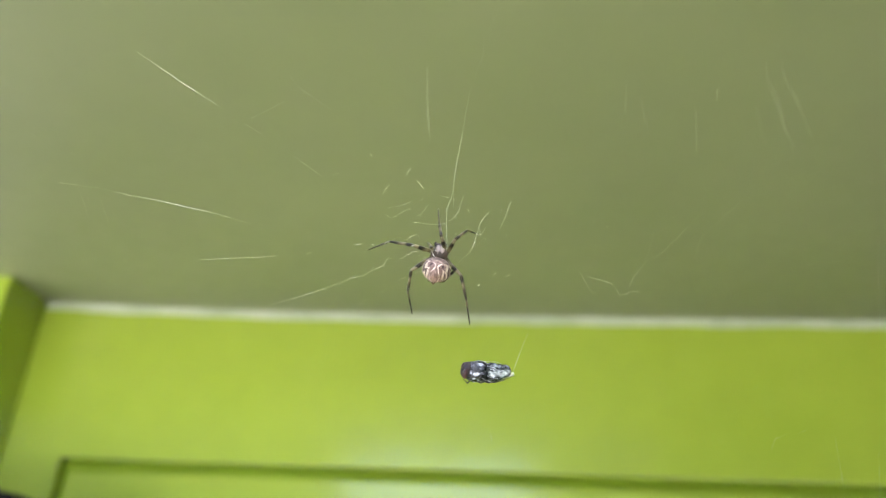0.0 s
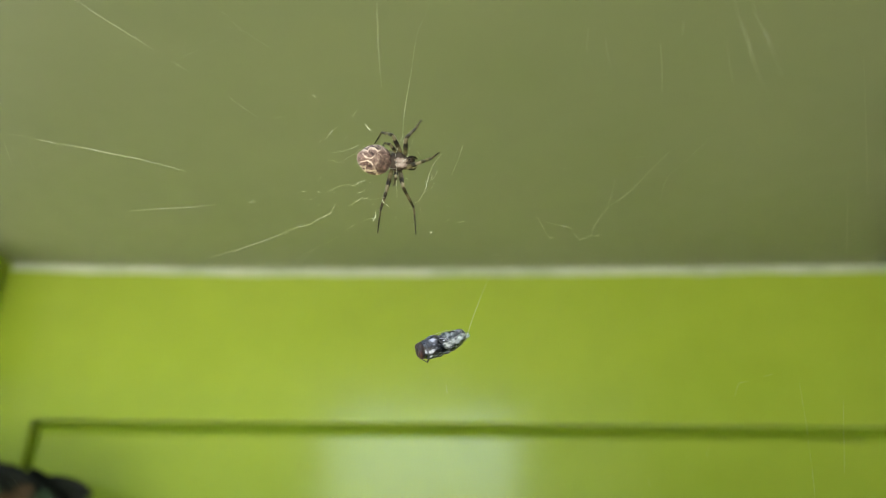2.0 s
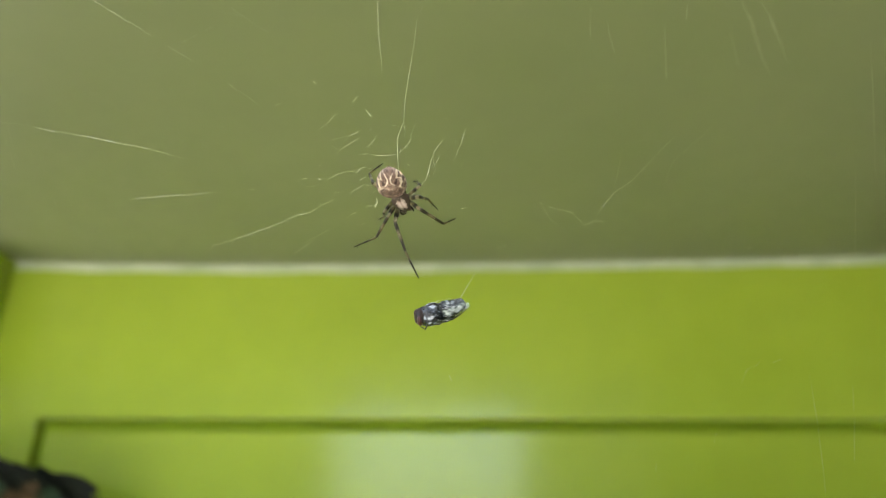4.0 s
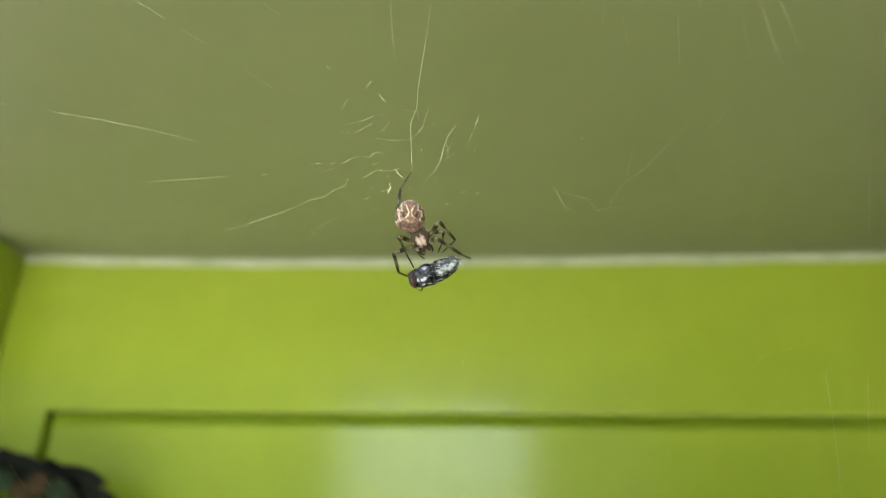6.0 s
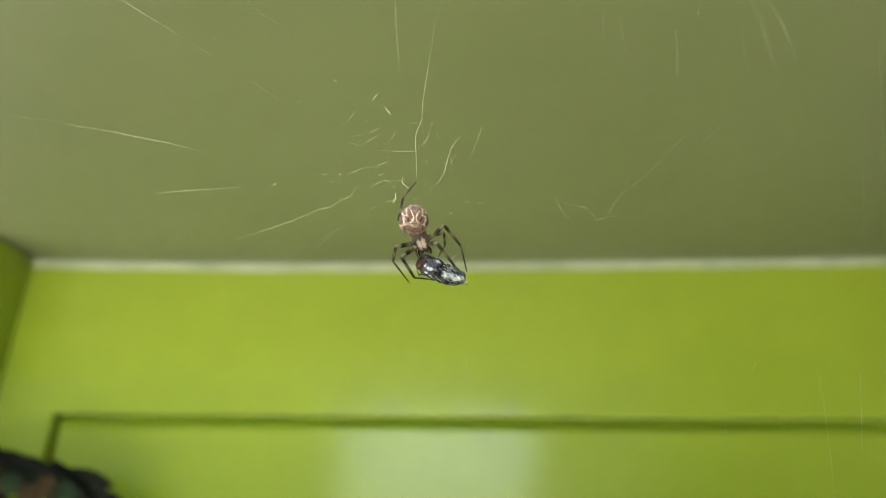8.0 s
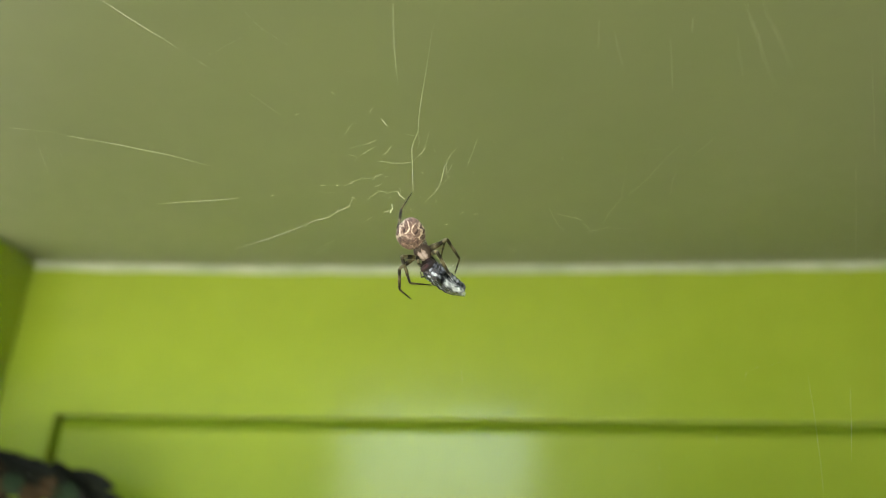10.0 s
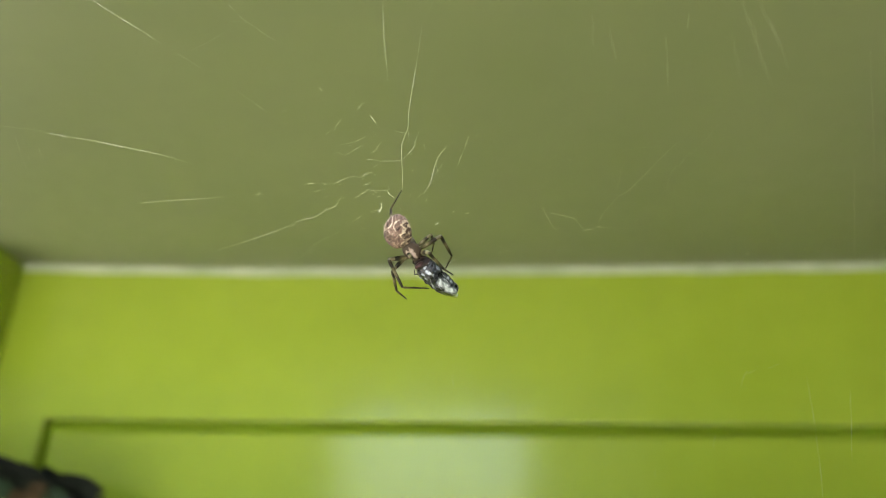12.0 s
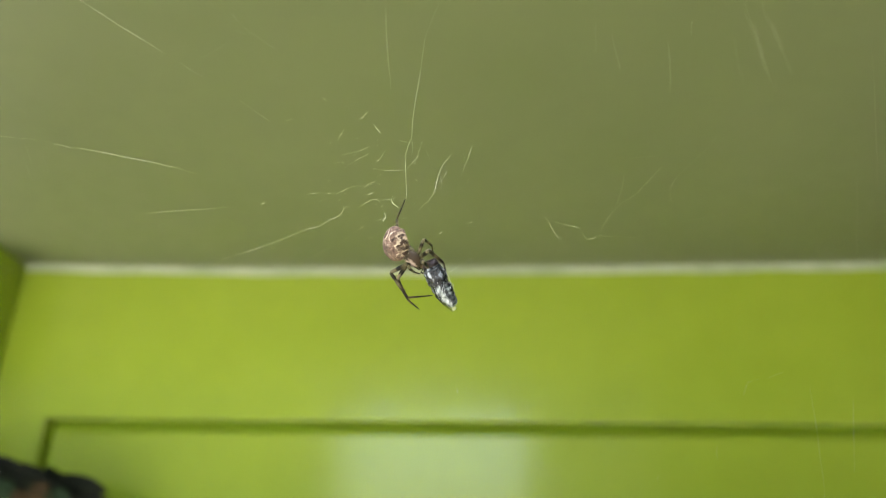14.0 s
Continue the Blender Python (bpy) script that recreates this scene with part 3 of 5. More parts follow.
def build_line():
    """The loose line that leaves the fly's tail, along +x."""
    bm = bmesh.new()
    tube(bm, [Vector(q) * MM for q in ((-0.5, 0, 0), (0, 0, 0), (2.0, 0.1, 0), (5.0, 0, 0.1), (9.0, -0.2, 0), (13.0, -0.6, 0))], [0.008 * MM, 0.018 * MM, 0.018 * MM, 0.014 * MM, 0.006 * MM, 0.002 * MM], 5)
    return tagged(part("silk_line", bm, SILK), "loose white silk line tied to the wrapped fly", "silk")


# ---- the web ----
web = tagged(new("spider_web"), "torn orb web of fine white silk threads", "web")
web.matrix_basis = WEB


def silk(thick, bead, *points):
    """A silk thread through points of the web, thinning out at its ends; bead is how unevenly it holds its glue."""
    pts = [Vector(q) * MM for q in points]
    dense = []
    for a, b in zip(pts, pts[1:]):
        n = max(2, int((b - a).length / (0.28 * MM)))
        dense += [a.lerp(b, k / n) for k in range(n)]
    dense.append(pts[-1])
    n, seed = len(dense), len(web.children) * 1.7
    bm = bmesh.new()
    rad, rng = [], random.Random(len(web.children))
    for i in range(n):
        drops = (rng.uniform(1.2, 2.1) if rng.random() < 0.34 else rng.uniform(0.1, 0.5)) * max(0.15, 0.9 + 1.3 * noise.noise((i * 0.13, 7.1, seed)))
        end = math.sin(math.pi * (i + 0.5) / n) ** 0.5
        rad.append(thick * THREAD * MM * (0.25 + 0.75 * end) * (1 - bead + bead * drops))
    sway = 0.07 * bead * MM
    tube(bm, [q + Vector((noise.noise((i * 1.37, seed, 3)), noise.noise((i * 1.37, seed, 9)), 0)) * sway for i, q in enumerate(dense)], rad, 5)
    if bead > 0.6 and thick > 0.025:
        # a second, finer strand that strays beside it
        tube(bm, [q + Vector((noise.noise((i * 0.4, seed, 31)), noise.noise((i * 0.4, seed, 57)), 0)) * 0.75 * MM for i, q in enumerate(dense)],
             [0.45 * thick * THREAD * MM * max(0.02, 0.2 + 3.0 * noise.noise((i * 0.9, seed, 71))) for i in range(n)], 4)
    return part("thread", bm, SILK, web)


THREAD = 0.46
silk(0.055, 0.2, (-0.6, -0.0, 0), (-0.7, 2.3, 0), (-0.8, 5.2, 0), (-0.9, 7.8, 0), (-0.4, 9.3, 0), (0.3, 11.0, 0))
silk(0.050, 0.3, (0.3, 11.0, 0), (0.4, 13.8, 0), (0.9, 17.2, 0), (1.4, 20.2, 0), (1.8, 22.5, 0))
silk(0.018, 0.3, (1.8, 22.5, 0), (2.1, 24.5, 0), (2.4, 26.8, 0), (2.7, 29.1, 0))
silk(0.050, 0.3, (-4.7, 5.1, 0), (-2.9, 5.1, 0), (-0.8, 5.2, 0))
silk(0.040, 0.8, (-0.8, 5.2, 0), (0.5, 6.6, 0), (1.2, 7.2, 0), (1.6, 8.3, 0), (1.8, 9.3, 0))
silk(0.018, 1.0, (1.8, 9.3, 0), (2.2, 10.4, 0), (2.3, 11.2, 0))
silk(0.022, 1.0, (-2.2, 10.5, 0), (-0.8, 10.2, 0), (0.5, 10.1, 0), (1.2, 9.8, 0))
silk(0.016, 1.0, (0.3, 11.0, 0), (0.5, 9.1, 0), (0.2, 7.8, 0))
silk(0.042, 0.9, (-20.8, -6.4, 0), (-18.2, -5.3, 0), (-16.1, -4.9, 0), (-14.2, -3.6, 0), (-12.6, -3.0, 0))
silk(0.026, 1.0, (-12.6, -3.0, 0), (-11.7, -1.5, 0), (-10.9, -1.5, 0))
silk(0.045, 0.7, (-9.2, -1.5, 0), (-8.0, -0.8, 0), (-6.8, -0.0, 0), (-5.5, -0.3, 0))
silk(0.030, 1.0, (-6.8, -0.0, 0), (-4.6, -0.3, 0), (-2.5, 0.2, 0))
silk(0.085, 0.7, (-3.4, -0.0, 0), (-3.1, -0.8, 0), (-2.1, -1.5, 0))
silk(0.070, 0.9, (-5.1, -1.4, 0), (-4.8, -1.1, 0), (-4.5, -1.3, 0))
silk(0.090, 0.8, (-4.5, -2.5, 0), (-4.4, -3.3, 0), (-4.9, -4.2, 0))
silk(0.040, 1.0, (-6.1, -4.2, 0), (-5.3, -3.9, 0), (-4.5, -3.4, 0))
silk(0.030, 1.0, (-18.3, 0.8, 0), (-17.4, 1.0, 0), (-16.5, 1.1, 0))
silk(0.014, 1.0, (-18.2, 0.6, 0), (-17.4, -0.3, 0), (-15.9, -0.4, 0), (-14.3, 0.1, 0))
silk(0.040, 1.0, (-14.7, 1.0, 0), (-14.2, 0.9, 0))
silk(0.040, 1.0, (-13.1, 0.9, 0), (-12.1, 1.4, 0), (-11.1, 1.9, 0))
silk(0.026, 1.0, (-11.1, 1.9, 0), (-9.7, 2.4, 0), (-8.0, 2.1, 0))
silk(0.040, 1.0, (-8.1, 2.0, 0), (-7.4, 2.8, 0), (-6.3, 3.1, 0))
silk(0.030, 1.0, (-7.6, 0.8, 0), (-6.9, 1.0, 0), (-6.2, 1.5, 0))
silk(0.036, 1.0, (-13.2, 10.4, 0), (-12.7, 11.1, 0), (-12.0, 12.1, 0), (-11.2, 12.4, 0))
silk(0.040, 1.0, (-6.4, 13.2, 0), (-6.0, 12.6, 0), (-5.3, 11.8, 0))
silk(0.030, 1.0, (-5.8, 11.3, 0), (-5.8, 10.4, 0))
silk(0.030, 1.0, (-12.4, 6.7, 0), (-10.9, 6.1, 0), (-9.3, 7.1, 0), (-7.4, 8.2, 0))
silk(0.030, 1.0, (-12.2, 7.8, 0), (-9.3, 8.5, 0), (-7.4, 9.3, 0))
silk(0.034, 1.0, (-6.3, 6.6, 0), (-5.5, 7.0, 0), (-4.7, 8.2, 0))
silk(0.020, 1.0, (-7.8, 5.3, 0), (-6.3, 5.4, 0), (-4.9, 5.2, 0))
silk(0.036, 1.0, (-15.6, 18.2, 0), (-15.0, 17.6, 0))
silk(0.034, 1.0, (-9.0, 14.3, 0), (-8.3, 14.9, 0), (-7.6, 15.5, 0))
silk(0.024, 1.0, (-22.2, 13.9, 0), (-21.3, 14.3, 0))
silk(0.055, 0.8, (7.2, 7.8, 0), (6.3, 6.7, 0), (5.6, 5.7, 0), (5.2, 4.7, 0))
silk(0.075, 0.7, (5.2, 4.7, 0), (4.9, 3.7, 0), (4.5, 1.9, 0), (4.1, 0.8, 0))
silk(0.040, 1.0, (4.1, 0.8, 0), (3.2, -0.5, 0), (2.7, -0.8, 0))
silk(0.018, 1.0, (2.7, -0.8, 0), (2.0, -1.6, 0), (1.1, -2.6, 0))
silk(0.045, 1.0, (5.4, 5.3, 0), (5.4, 4.4, 0), (5.6, 3.2, 0), (5.0, 3.1, 0))
silk(0.034, 1.0, (4.2, 0.9, 0), (5.1, 1.5, 0), (5.8, 2.1, 0), (5.5, 3.0, 0))
silk(0.020, 1.0, (5.6, 3.2, 0), (6.2, 4.2, 0), (6.6, 4.9, 0))
silk(0.042, 0.9, (11.1, 9.6, 0), (10.7, 8.5, 0), (10.3, 7.1, 0), (9.6, 5.5, 0))
silk(0.024, 1.0, (9.6, 5.5, 0), (9.3, 4.7, 0), (8.9, 3.9, 0))
silk(0.045, 1.0, (3.4, -2.2, 0), (3.7, -1.9, 0))
silk(0.035, 1.0, (1.0, 3.5, 0), (1.2, 3.2, 0))
silk(0.030, 1.0, (8.0, -1.6, 0), (8.7, -1.4, 0))
silk(0.026, 1.0, (10.3, -4.3, 0), (11.4, -4.1, 0))
silk(0.030, 1.0, (8.0, -4.2, 0), (8.6, -3.8, 0))
silk(0.030, 1.0, (-7.9, -3.4, 0), (-7.5, -3.2, 0))
silk(0.030, 1.0, (-9.8, -5.9, 0), (-9.1, -5.4, 0), (-8.1, -4.8, 0))
silk(0.026, 1.0, (-1.3, -3.5, 0), (-0.8, -3.2, 0))
silk(0.020, 1.0, (2.9, 8.7, 0), (3.4, 7.2, 0))
silk(0.030, 1.0, (5.2, -6.2, 0), (5.7, -6.0, 0))
silk(0.045, 0.2, (-6.0, 41.6, -22), (-5.8, 34.2, -22), (-5.5, 30.2, -22), (-5.1, 26.5, -22))
silk(0.016, 0.4, (-5.1, 26.5, -22), (-5.0, 24.3, -22))
silk(0.043, 0.35, (-57.3, 34.3, 8), (-52.5, 31.2, 8), (-49.0, 28.9, 8), (-44.4, 26.1, 8), (-43.6, 25.7, 8))
silk(0.026, 0.5, (-43.6, 25.7, 8), (-42.3, 24.8, 8), (-41.0, 24.0, 8))
silk(0.024, 0.6, (-38.4, 22.4, 8), (-37.2, 21.6, 8), (-34.0, 19.7, 8))
silk(0.030, 1.0, (-29.4, 30.3, 8), (-29.1, 29.8, 8), (-28.7, 29.5, 8))
silk(0.032, 1.0, (-27.7, 28.5, 8), (-26.9, 27.7, 8), (-25.8, 27.1, 8))
silk(0.024, 1.0, (-28.7, 27.6, 8), (-28.0, 27.5, 8), (-27.3, 27.7, 8))
silk(0.010, 0.8, (-25.8, 27.1, 8), (-23.7, 25.6, 8), (-21.5, 24.3, 8))
silk(0.024, 0.6, (-28.2, 16.0, 8), (-26.3, 14.6, 8), (-23.2, 12.5, 8))
silk(0.006, 0.7, (-36.4, 22.4, 8), (-32.7, 24.3, 8), (-29.5, 26.1, 8))
silk(0.022, 1.0, (-70.0, 10.2, 8), (-66.0, 9.8, 8), (-64.1, 9.5, 8), (-62.5, 9.4, 8), (-60.6, 9.0, 8))
silk(0.036, 1.0, (-60.1, 8.8, 8), (-59.3, 8.7, 8), (-56.9, 8.2, 8), (-56.4, 8.1, 8))
silk(0.052, 0.4, (-55.8, 8.1, 8), (-51.8, 7.4, 8), (-46.5, 6.3, 8), (-42.8, 5.6, 8), (-39.6, 4.8, 8))
silk(0.022, 0.6, (-39.6, 4.8, 8), (-37.4, 4.2, 8), (-35.6, 3.7, 8))
silk(0.042, 0.35, (-44.5, -3.0, 8), (-40.1, -2.6, 8), (-33.7, -2.2, 8), (-30.4, -1.9, 8))
silk(0.045, 0.8, (-26.9, -0.9, 0), (-25.7, -0.8, 0))
silk(0.036, 0.9, (-33.6, -10.9, 0), (-30.0, -9.7, 0), (-26.0, -8.4, 0), (-22.3, -7.0, 0), (-20.7, -6.4, 0))
silk(0.007, 0.9, (-70.4, 11.2, 0), (-69.2, 7.7, 0), (-67.6, 3.2, 0))
silk(0.005, 0.9, (-69.0, 10.8, 0), (-68.1, 7.7, 0), (-66.9, 3.8, 0))
silk(0.007, 0.9, (-66.9, 10.7, 0), (-65.8, 7.7, 0), (-64.2, 3.8, 0))
silk(0.030, 1.0, (-60.9, -2.9, 0), (-60.3, -3.2, 0))
silk(0.012, 0.9, (-18.6, -10.9, 0), (-15.3, -9.2, 0), (-11.9, -7.5, 0), (-10.7, -6.6, 0))
silk(0.012, 0.9, (-18.1, -11.5, 0), (-16.7, -10.6, 0))
silk(0.040, 0.7, (24.1, -3.4, 0), (24.6, -3.5, 0))
silk(0.024, 0.8, (24.5, -3.5, 0), (25.0, -4.6, 0), (26.3, -6.8, 0))
silk(0.040, 0.9, (26.3, -6.8, 0), (26.7, -7.0, 0), (27.2, -6.8, 0))
silk(0.022, 1.0, (25.9, -4.1, 0), (26.9, -4.4, 0), (27.7, -4.6, 0))
silk(0.036, 0.9, (27.7, -4.5, 0), (28.8, -4.8, 0), (30.0, -5.1, 0), (30.4, -5.5, 0))
silk(0.032, 1.0, (30.4, -5.5, 0), (30.1, -5.8, 0), (30.6, -6.0, 0), (31.2, -6.3, 0))
silk(0.050, 0.9, (31.2, -6.4, 0), (31.5, -7.2, 0), (31.7, -7.4, 0))
silk(0.044, 0.9, (31.6, -7.3, 0), (32.4, -7.1, 0), (33.1, -6.9, 0), (33.6, -6.6, 0))
silk(0.030, 0.9, (33.9, -6.5, 0), (34.5, -6.6, 0), (35.3, -6.7, 0))
silk(0.006, 0.8, (35.3, -6.7, 0), (37.5, -6.8, 0), (40.2, -6.9, 0))
silk(0.026, 0.3, (39.0, -5.3, -24), (39.7, -3.8, -24), (40.6, -2.4, -24), (42.0, -0.8, -24), (43.0, 0.3, -24))
silk(0.024, 0.3, (43.0, 0.3, -24), (46.2, 2.4, -24), (49.3, 5.5, -24), (52.0, 8.4, -24))
silk(0.014, 0.4, (52.0, 8.4, -24), (53.6, 10.0, -24), (55.7, 11.9, -24))
silk(0.016, 0.4, (42.7, 0.8, -24), (43.5, 3.7, -24), (44.2, 7.4, -24))
silk(0.018, 0.5, (53.7, 0.8, -24), (53.7, 3.7, -24), (54.4, 5.3, -24), (55.4, 6.8, -24))
silk(0.013, 0.5, (55.4, 6.8, -24), (57.8, 8.9, -24), (62.0, 12.7, -24), (63.9, 15.1, -24))
silk(0.030, 1.0, (55.4, 11.3, 0), (55.9, 11.7, 0))
silk(0.004, 0.9, (38.9, 7.2, 0), (42.0, 7.5, 0), (45.4, 7.8, 0))
silk(0.035, 1.0, (29.0, 5.4, 0), (29.2, 5.3, 0))
silk(0.008, 0.9, (26.6, 7.5, 0), (26.7, 5.7, 0))
silk(0.045, 1.0, (16.6, -11.3, 0), (16.9, -11.2, 0))
silk(0.040, 1.0, (17.6, -10.9, 0), (18.2, -10.7, 0))
silk(0.036, 1.0, (60.6, -11.3, 0), (61.1, -11.4, 0))
silk(0.040, 0.2, (83.4, 56.0, -60), (84.1, 51.6, -60), (86.6, 45.2, -60), (88.0, 40.4, -60), (89.7, 35.5, -60))
silk(0.036, 0.2, (87.6, 56.0, -60), (89.0, 51.1, -60), (91.2, 47.2, -60), (93.4, 41.8, -60))
silk(0.034, 0.2, (90.7, 48.7, -60), (92.7, 44.3, -60), (95.8, 36.0, -60))
silk(0.028, 0.2, (86.1, 49.1, -60), (88.5, 39.4, -60), (91.4, 32.1, -60))
silk(0.024, 0.2, (81.2, 45.2, -60), (81.7, 40.4, -60), (83.2, 34.5, -60))
silk(0.040, 0.3, (59.0, 39.8, -26), (58.8, 38.6, -26), (58.6, 36.6, -26))
silk(0.035, 0.3, (55.1, 36.1, -30), (55.4, 31.6, -30), (55.6, 25.0, -30))
silk(0.022, 0.3, (39.3, 40.7, -30), (39.2, 36.5, -30), (39.1, 34.1, -30))
silk(0.022, 0.3, (42.8, 37.8, -30), (43.6, 33.7, -30), (44.5, 30.4, -30))
silk(0.014, 0.3, (96.3, 31.4, -24), (96.9, 18.3, -24), (97.3, 2.8, -24))
silk(0.014, 0.3, (93.0, 7.6, -24), (93.0, -3.1, -24), (93.0, -12.6, -24))
silk(0.019, 0.8, (60.9, -32.0, 0.0), (60.2, -33.3, 0.0), (59.7, -35.0, 0.0))
silk(0.019, 0.8, (60.2, -32.8, 0.0), (62.0, -32.4, 0.0), (62.7, -31.4, 0.0))
silk(0.019, 0.8, (64.2, -32.0, 0.0), (65.4, -31.4, 0.0), (66.6, -31.0, 0.0))
silk(0.017, 0.8, (71.4, -32.8, 0.0), (72.7, -40.8, 0.0), (74.0, -50.8, 0.0), (74.6, -57.7, 0.0))
silk(0.017, 0.8, (79.2, -34.8, 0.0), (79.4, -42.8, 0.0), (79.5, -48.8, 0.0))
silk(0.017, 0.8, (55.2, -43.8, 0.0), (54.7, -45.2, 0.0), (55.0, -46.2, 0.0))
silk(0.017, 0.8, (44.5, -49.2, 0.0), (44.3, -50.2, 0.0), (44.6, -51.2, 0.0))
silk(0.017, 0.8, (8.4, -32.7, 0.0), (8.2, -33.7, 0.0), (8.6, -34.9, 0.0))
silk(0.015, 0.8, (16.4, -10.2, 0.0), (17.8, -9.9, 0.0))
silk(0.007, 0.8, (-17.4, -11.8, 0.0), (-15.9, -10.0, 0.0))
silk(0.008, 0.8, (-19.4, -12.4, 0.0), (-17.8, -11.3, 0.0), (-15.7, -9.7, 0.0))
silk(0.007, 0.8, (11.0, -13.8, 0.0), (12.9, -12.2, 0.0), (14.4, -11.3, 0.0))
silk(0.004, 0.8, (-74.7, -46.7, 0.0), (-73.3, -48.7, 0.0), (-70.2, -53.0, 0.0), (-66.5, -58.3, 0.0))
silk(0.004, 0.8, (-69.0, -48.2, 0.0), (-67.5, -50.4, 0.0), (-65.0, -54.0, 0.0), (-62.3, -58.6, 0.0))
silk(0.004, 0.8, (-66.0, -49.0, 0.0), (-64.3, -51.4, 0.0), (-62.0, -55.4, 0.0), (-60.5, -58.3, 0.0))
silk(0.004, 0.8, (-63.0, -50.4, 0.0), (-61.7, -52.4, 0.0), (-60.5, -55.0, 0.0))
silk(0.004, 0.8, (-71.5, -46.4, 0.0), (-69.5, -49.2, 0.0), (-66.0, -54.2, 0.0))

# the long lines that hold the web, to the ceiling and the walls
silk(0.006, 0.2, (2.7, 29.1, 0), (8, 55, -40), (13.4, 80.0, -82))
silk(0.003, 0.2, (-64.5, 14.0, 8), (-150, 50, -40), (-246.6, 83.5, -89))
silk(0.002, 0.2, (33.0, -6.7, 0), (120, 8, -10), (250.0, 34.8, -51))


def silk_flecks():
    """Torn flecks of the catching spiral round the hub."""
    rng = random.Random(3)
    bm = bmesh.new()
    for i in range(34):
        a = radians(rng.choice((rng.uniform(110, 215), rng.uniform(120, 200), rng.uniform(215, 300), rng.uniform(-60, 50))))
        r = rng.uniform(4, 17)
        c = Vector((-1.2 + r * math.cos(a), 3.5 + r * 0.85 * math.sin(a), rng.uniform(-0.6, 0.6)))
        d = Vector((0.85, 0.5 + rng.uniform(-0.4, 0.3), 0)) if c.x < 0 else Vector((0.4, 0.9 + rng.uniform(-0.4, 0.3), 0))
        d = d.normalized() * rng.uniform(0.08, 0.45)
        side = Vector((-d.y, d.x, 0)) * rng.uniform(-0.3, 0.3)
        tube(bm, [(c - d) * MM, (c + side) * MM, (c + d) * MM], [0.003 * MM, rng.uniform(0.004, 0.009) * MM, 0.003 * MM], 4)
    tagged(part("silk_bit", bm, SILK, web, "torn bits of sticky silk"), kind="stuff")


silk_flecks()
spider, hind_body, leg_parts = build_spider()
fly = build_prey()
line = build_line()

# ---- dead leaves in the corner ----
LEAF_DARK = mottled("dark_dead_leaf", [(0.3, (0.004, 0.005, 0.003)), (0.55, (0.009, 0.011, 0.006)), (0.75, (0.030, 0.034, 0.02))], 60.0, (0.7, 0.9), 0.5, 400.0, 0.0005, spec=0.15)
LEAF_BROWN = mottled("orange_brown_leaf", [(0.3, (0.018, 0.012, 0.005)), (0.7, (0.055, 0.034, 0.014))], 80.0, (0.7, 0.9), 0.5, 400.0, 0.0005, spec=0.1)
LEAF_GREY = mottled("grey_green_leaf", [(0.3, (0.006, 0.014, 0.006)), (0.7, (0.028, 0.046, 0.022))], 80.0, (0.7, 0.9), 0.5, 400.0, 0.0005, spec=0.1)


def dead_leaf(parent, m, long, wide, mat, rng):
    """A curled leaf with a midrib fold, toothed edge and thickness."""
    bm = bmesh.new()
    curl, fold = rng.uniform(0.2, 0.9), rng.uniform(0.2, 0.6)
    sheets = []
    for lift in (0, 0.0007):
        rows = []
        for i in range(12):
            q = i / 11
            half = wide * math.sin(math.pi * min(0.98, q * 0.93 + 0.05)) ** 0.8 * (1 + 0.12 * (i % 2))
            rows.append([bm.verts.new((long * (q - 0.5), half * k / 2, fold * half * abs(k) / 2 + curl * long * (q - 0.5) ** 2 + lift + 0.001 * noise.noise((q * 5, k, long * 900)))) for k in (-2, -1, 0, 1, 2)])
        sheets.append(rows)
        for a, b in zip(rows, rows[1:]):
            for k in range(4):
                bm.faces.new((a[k], a[k + 1], b[k + 1], b[k]))
    top, low = sheets
    for k in (0, 4):
        for i in range(11):
            bm.faces.new((top[i][k], top[i + 1][k], low[i + 1][k], low[i][k]))
    ob = part("leaf", bm, mat, parent)
    ob.matrix_basis = m
    return ob


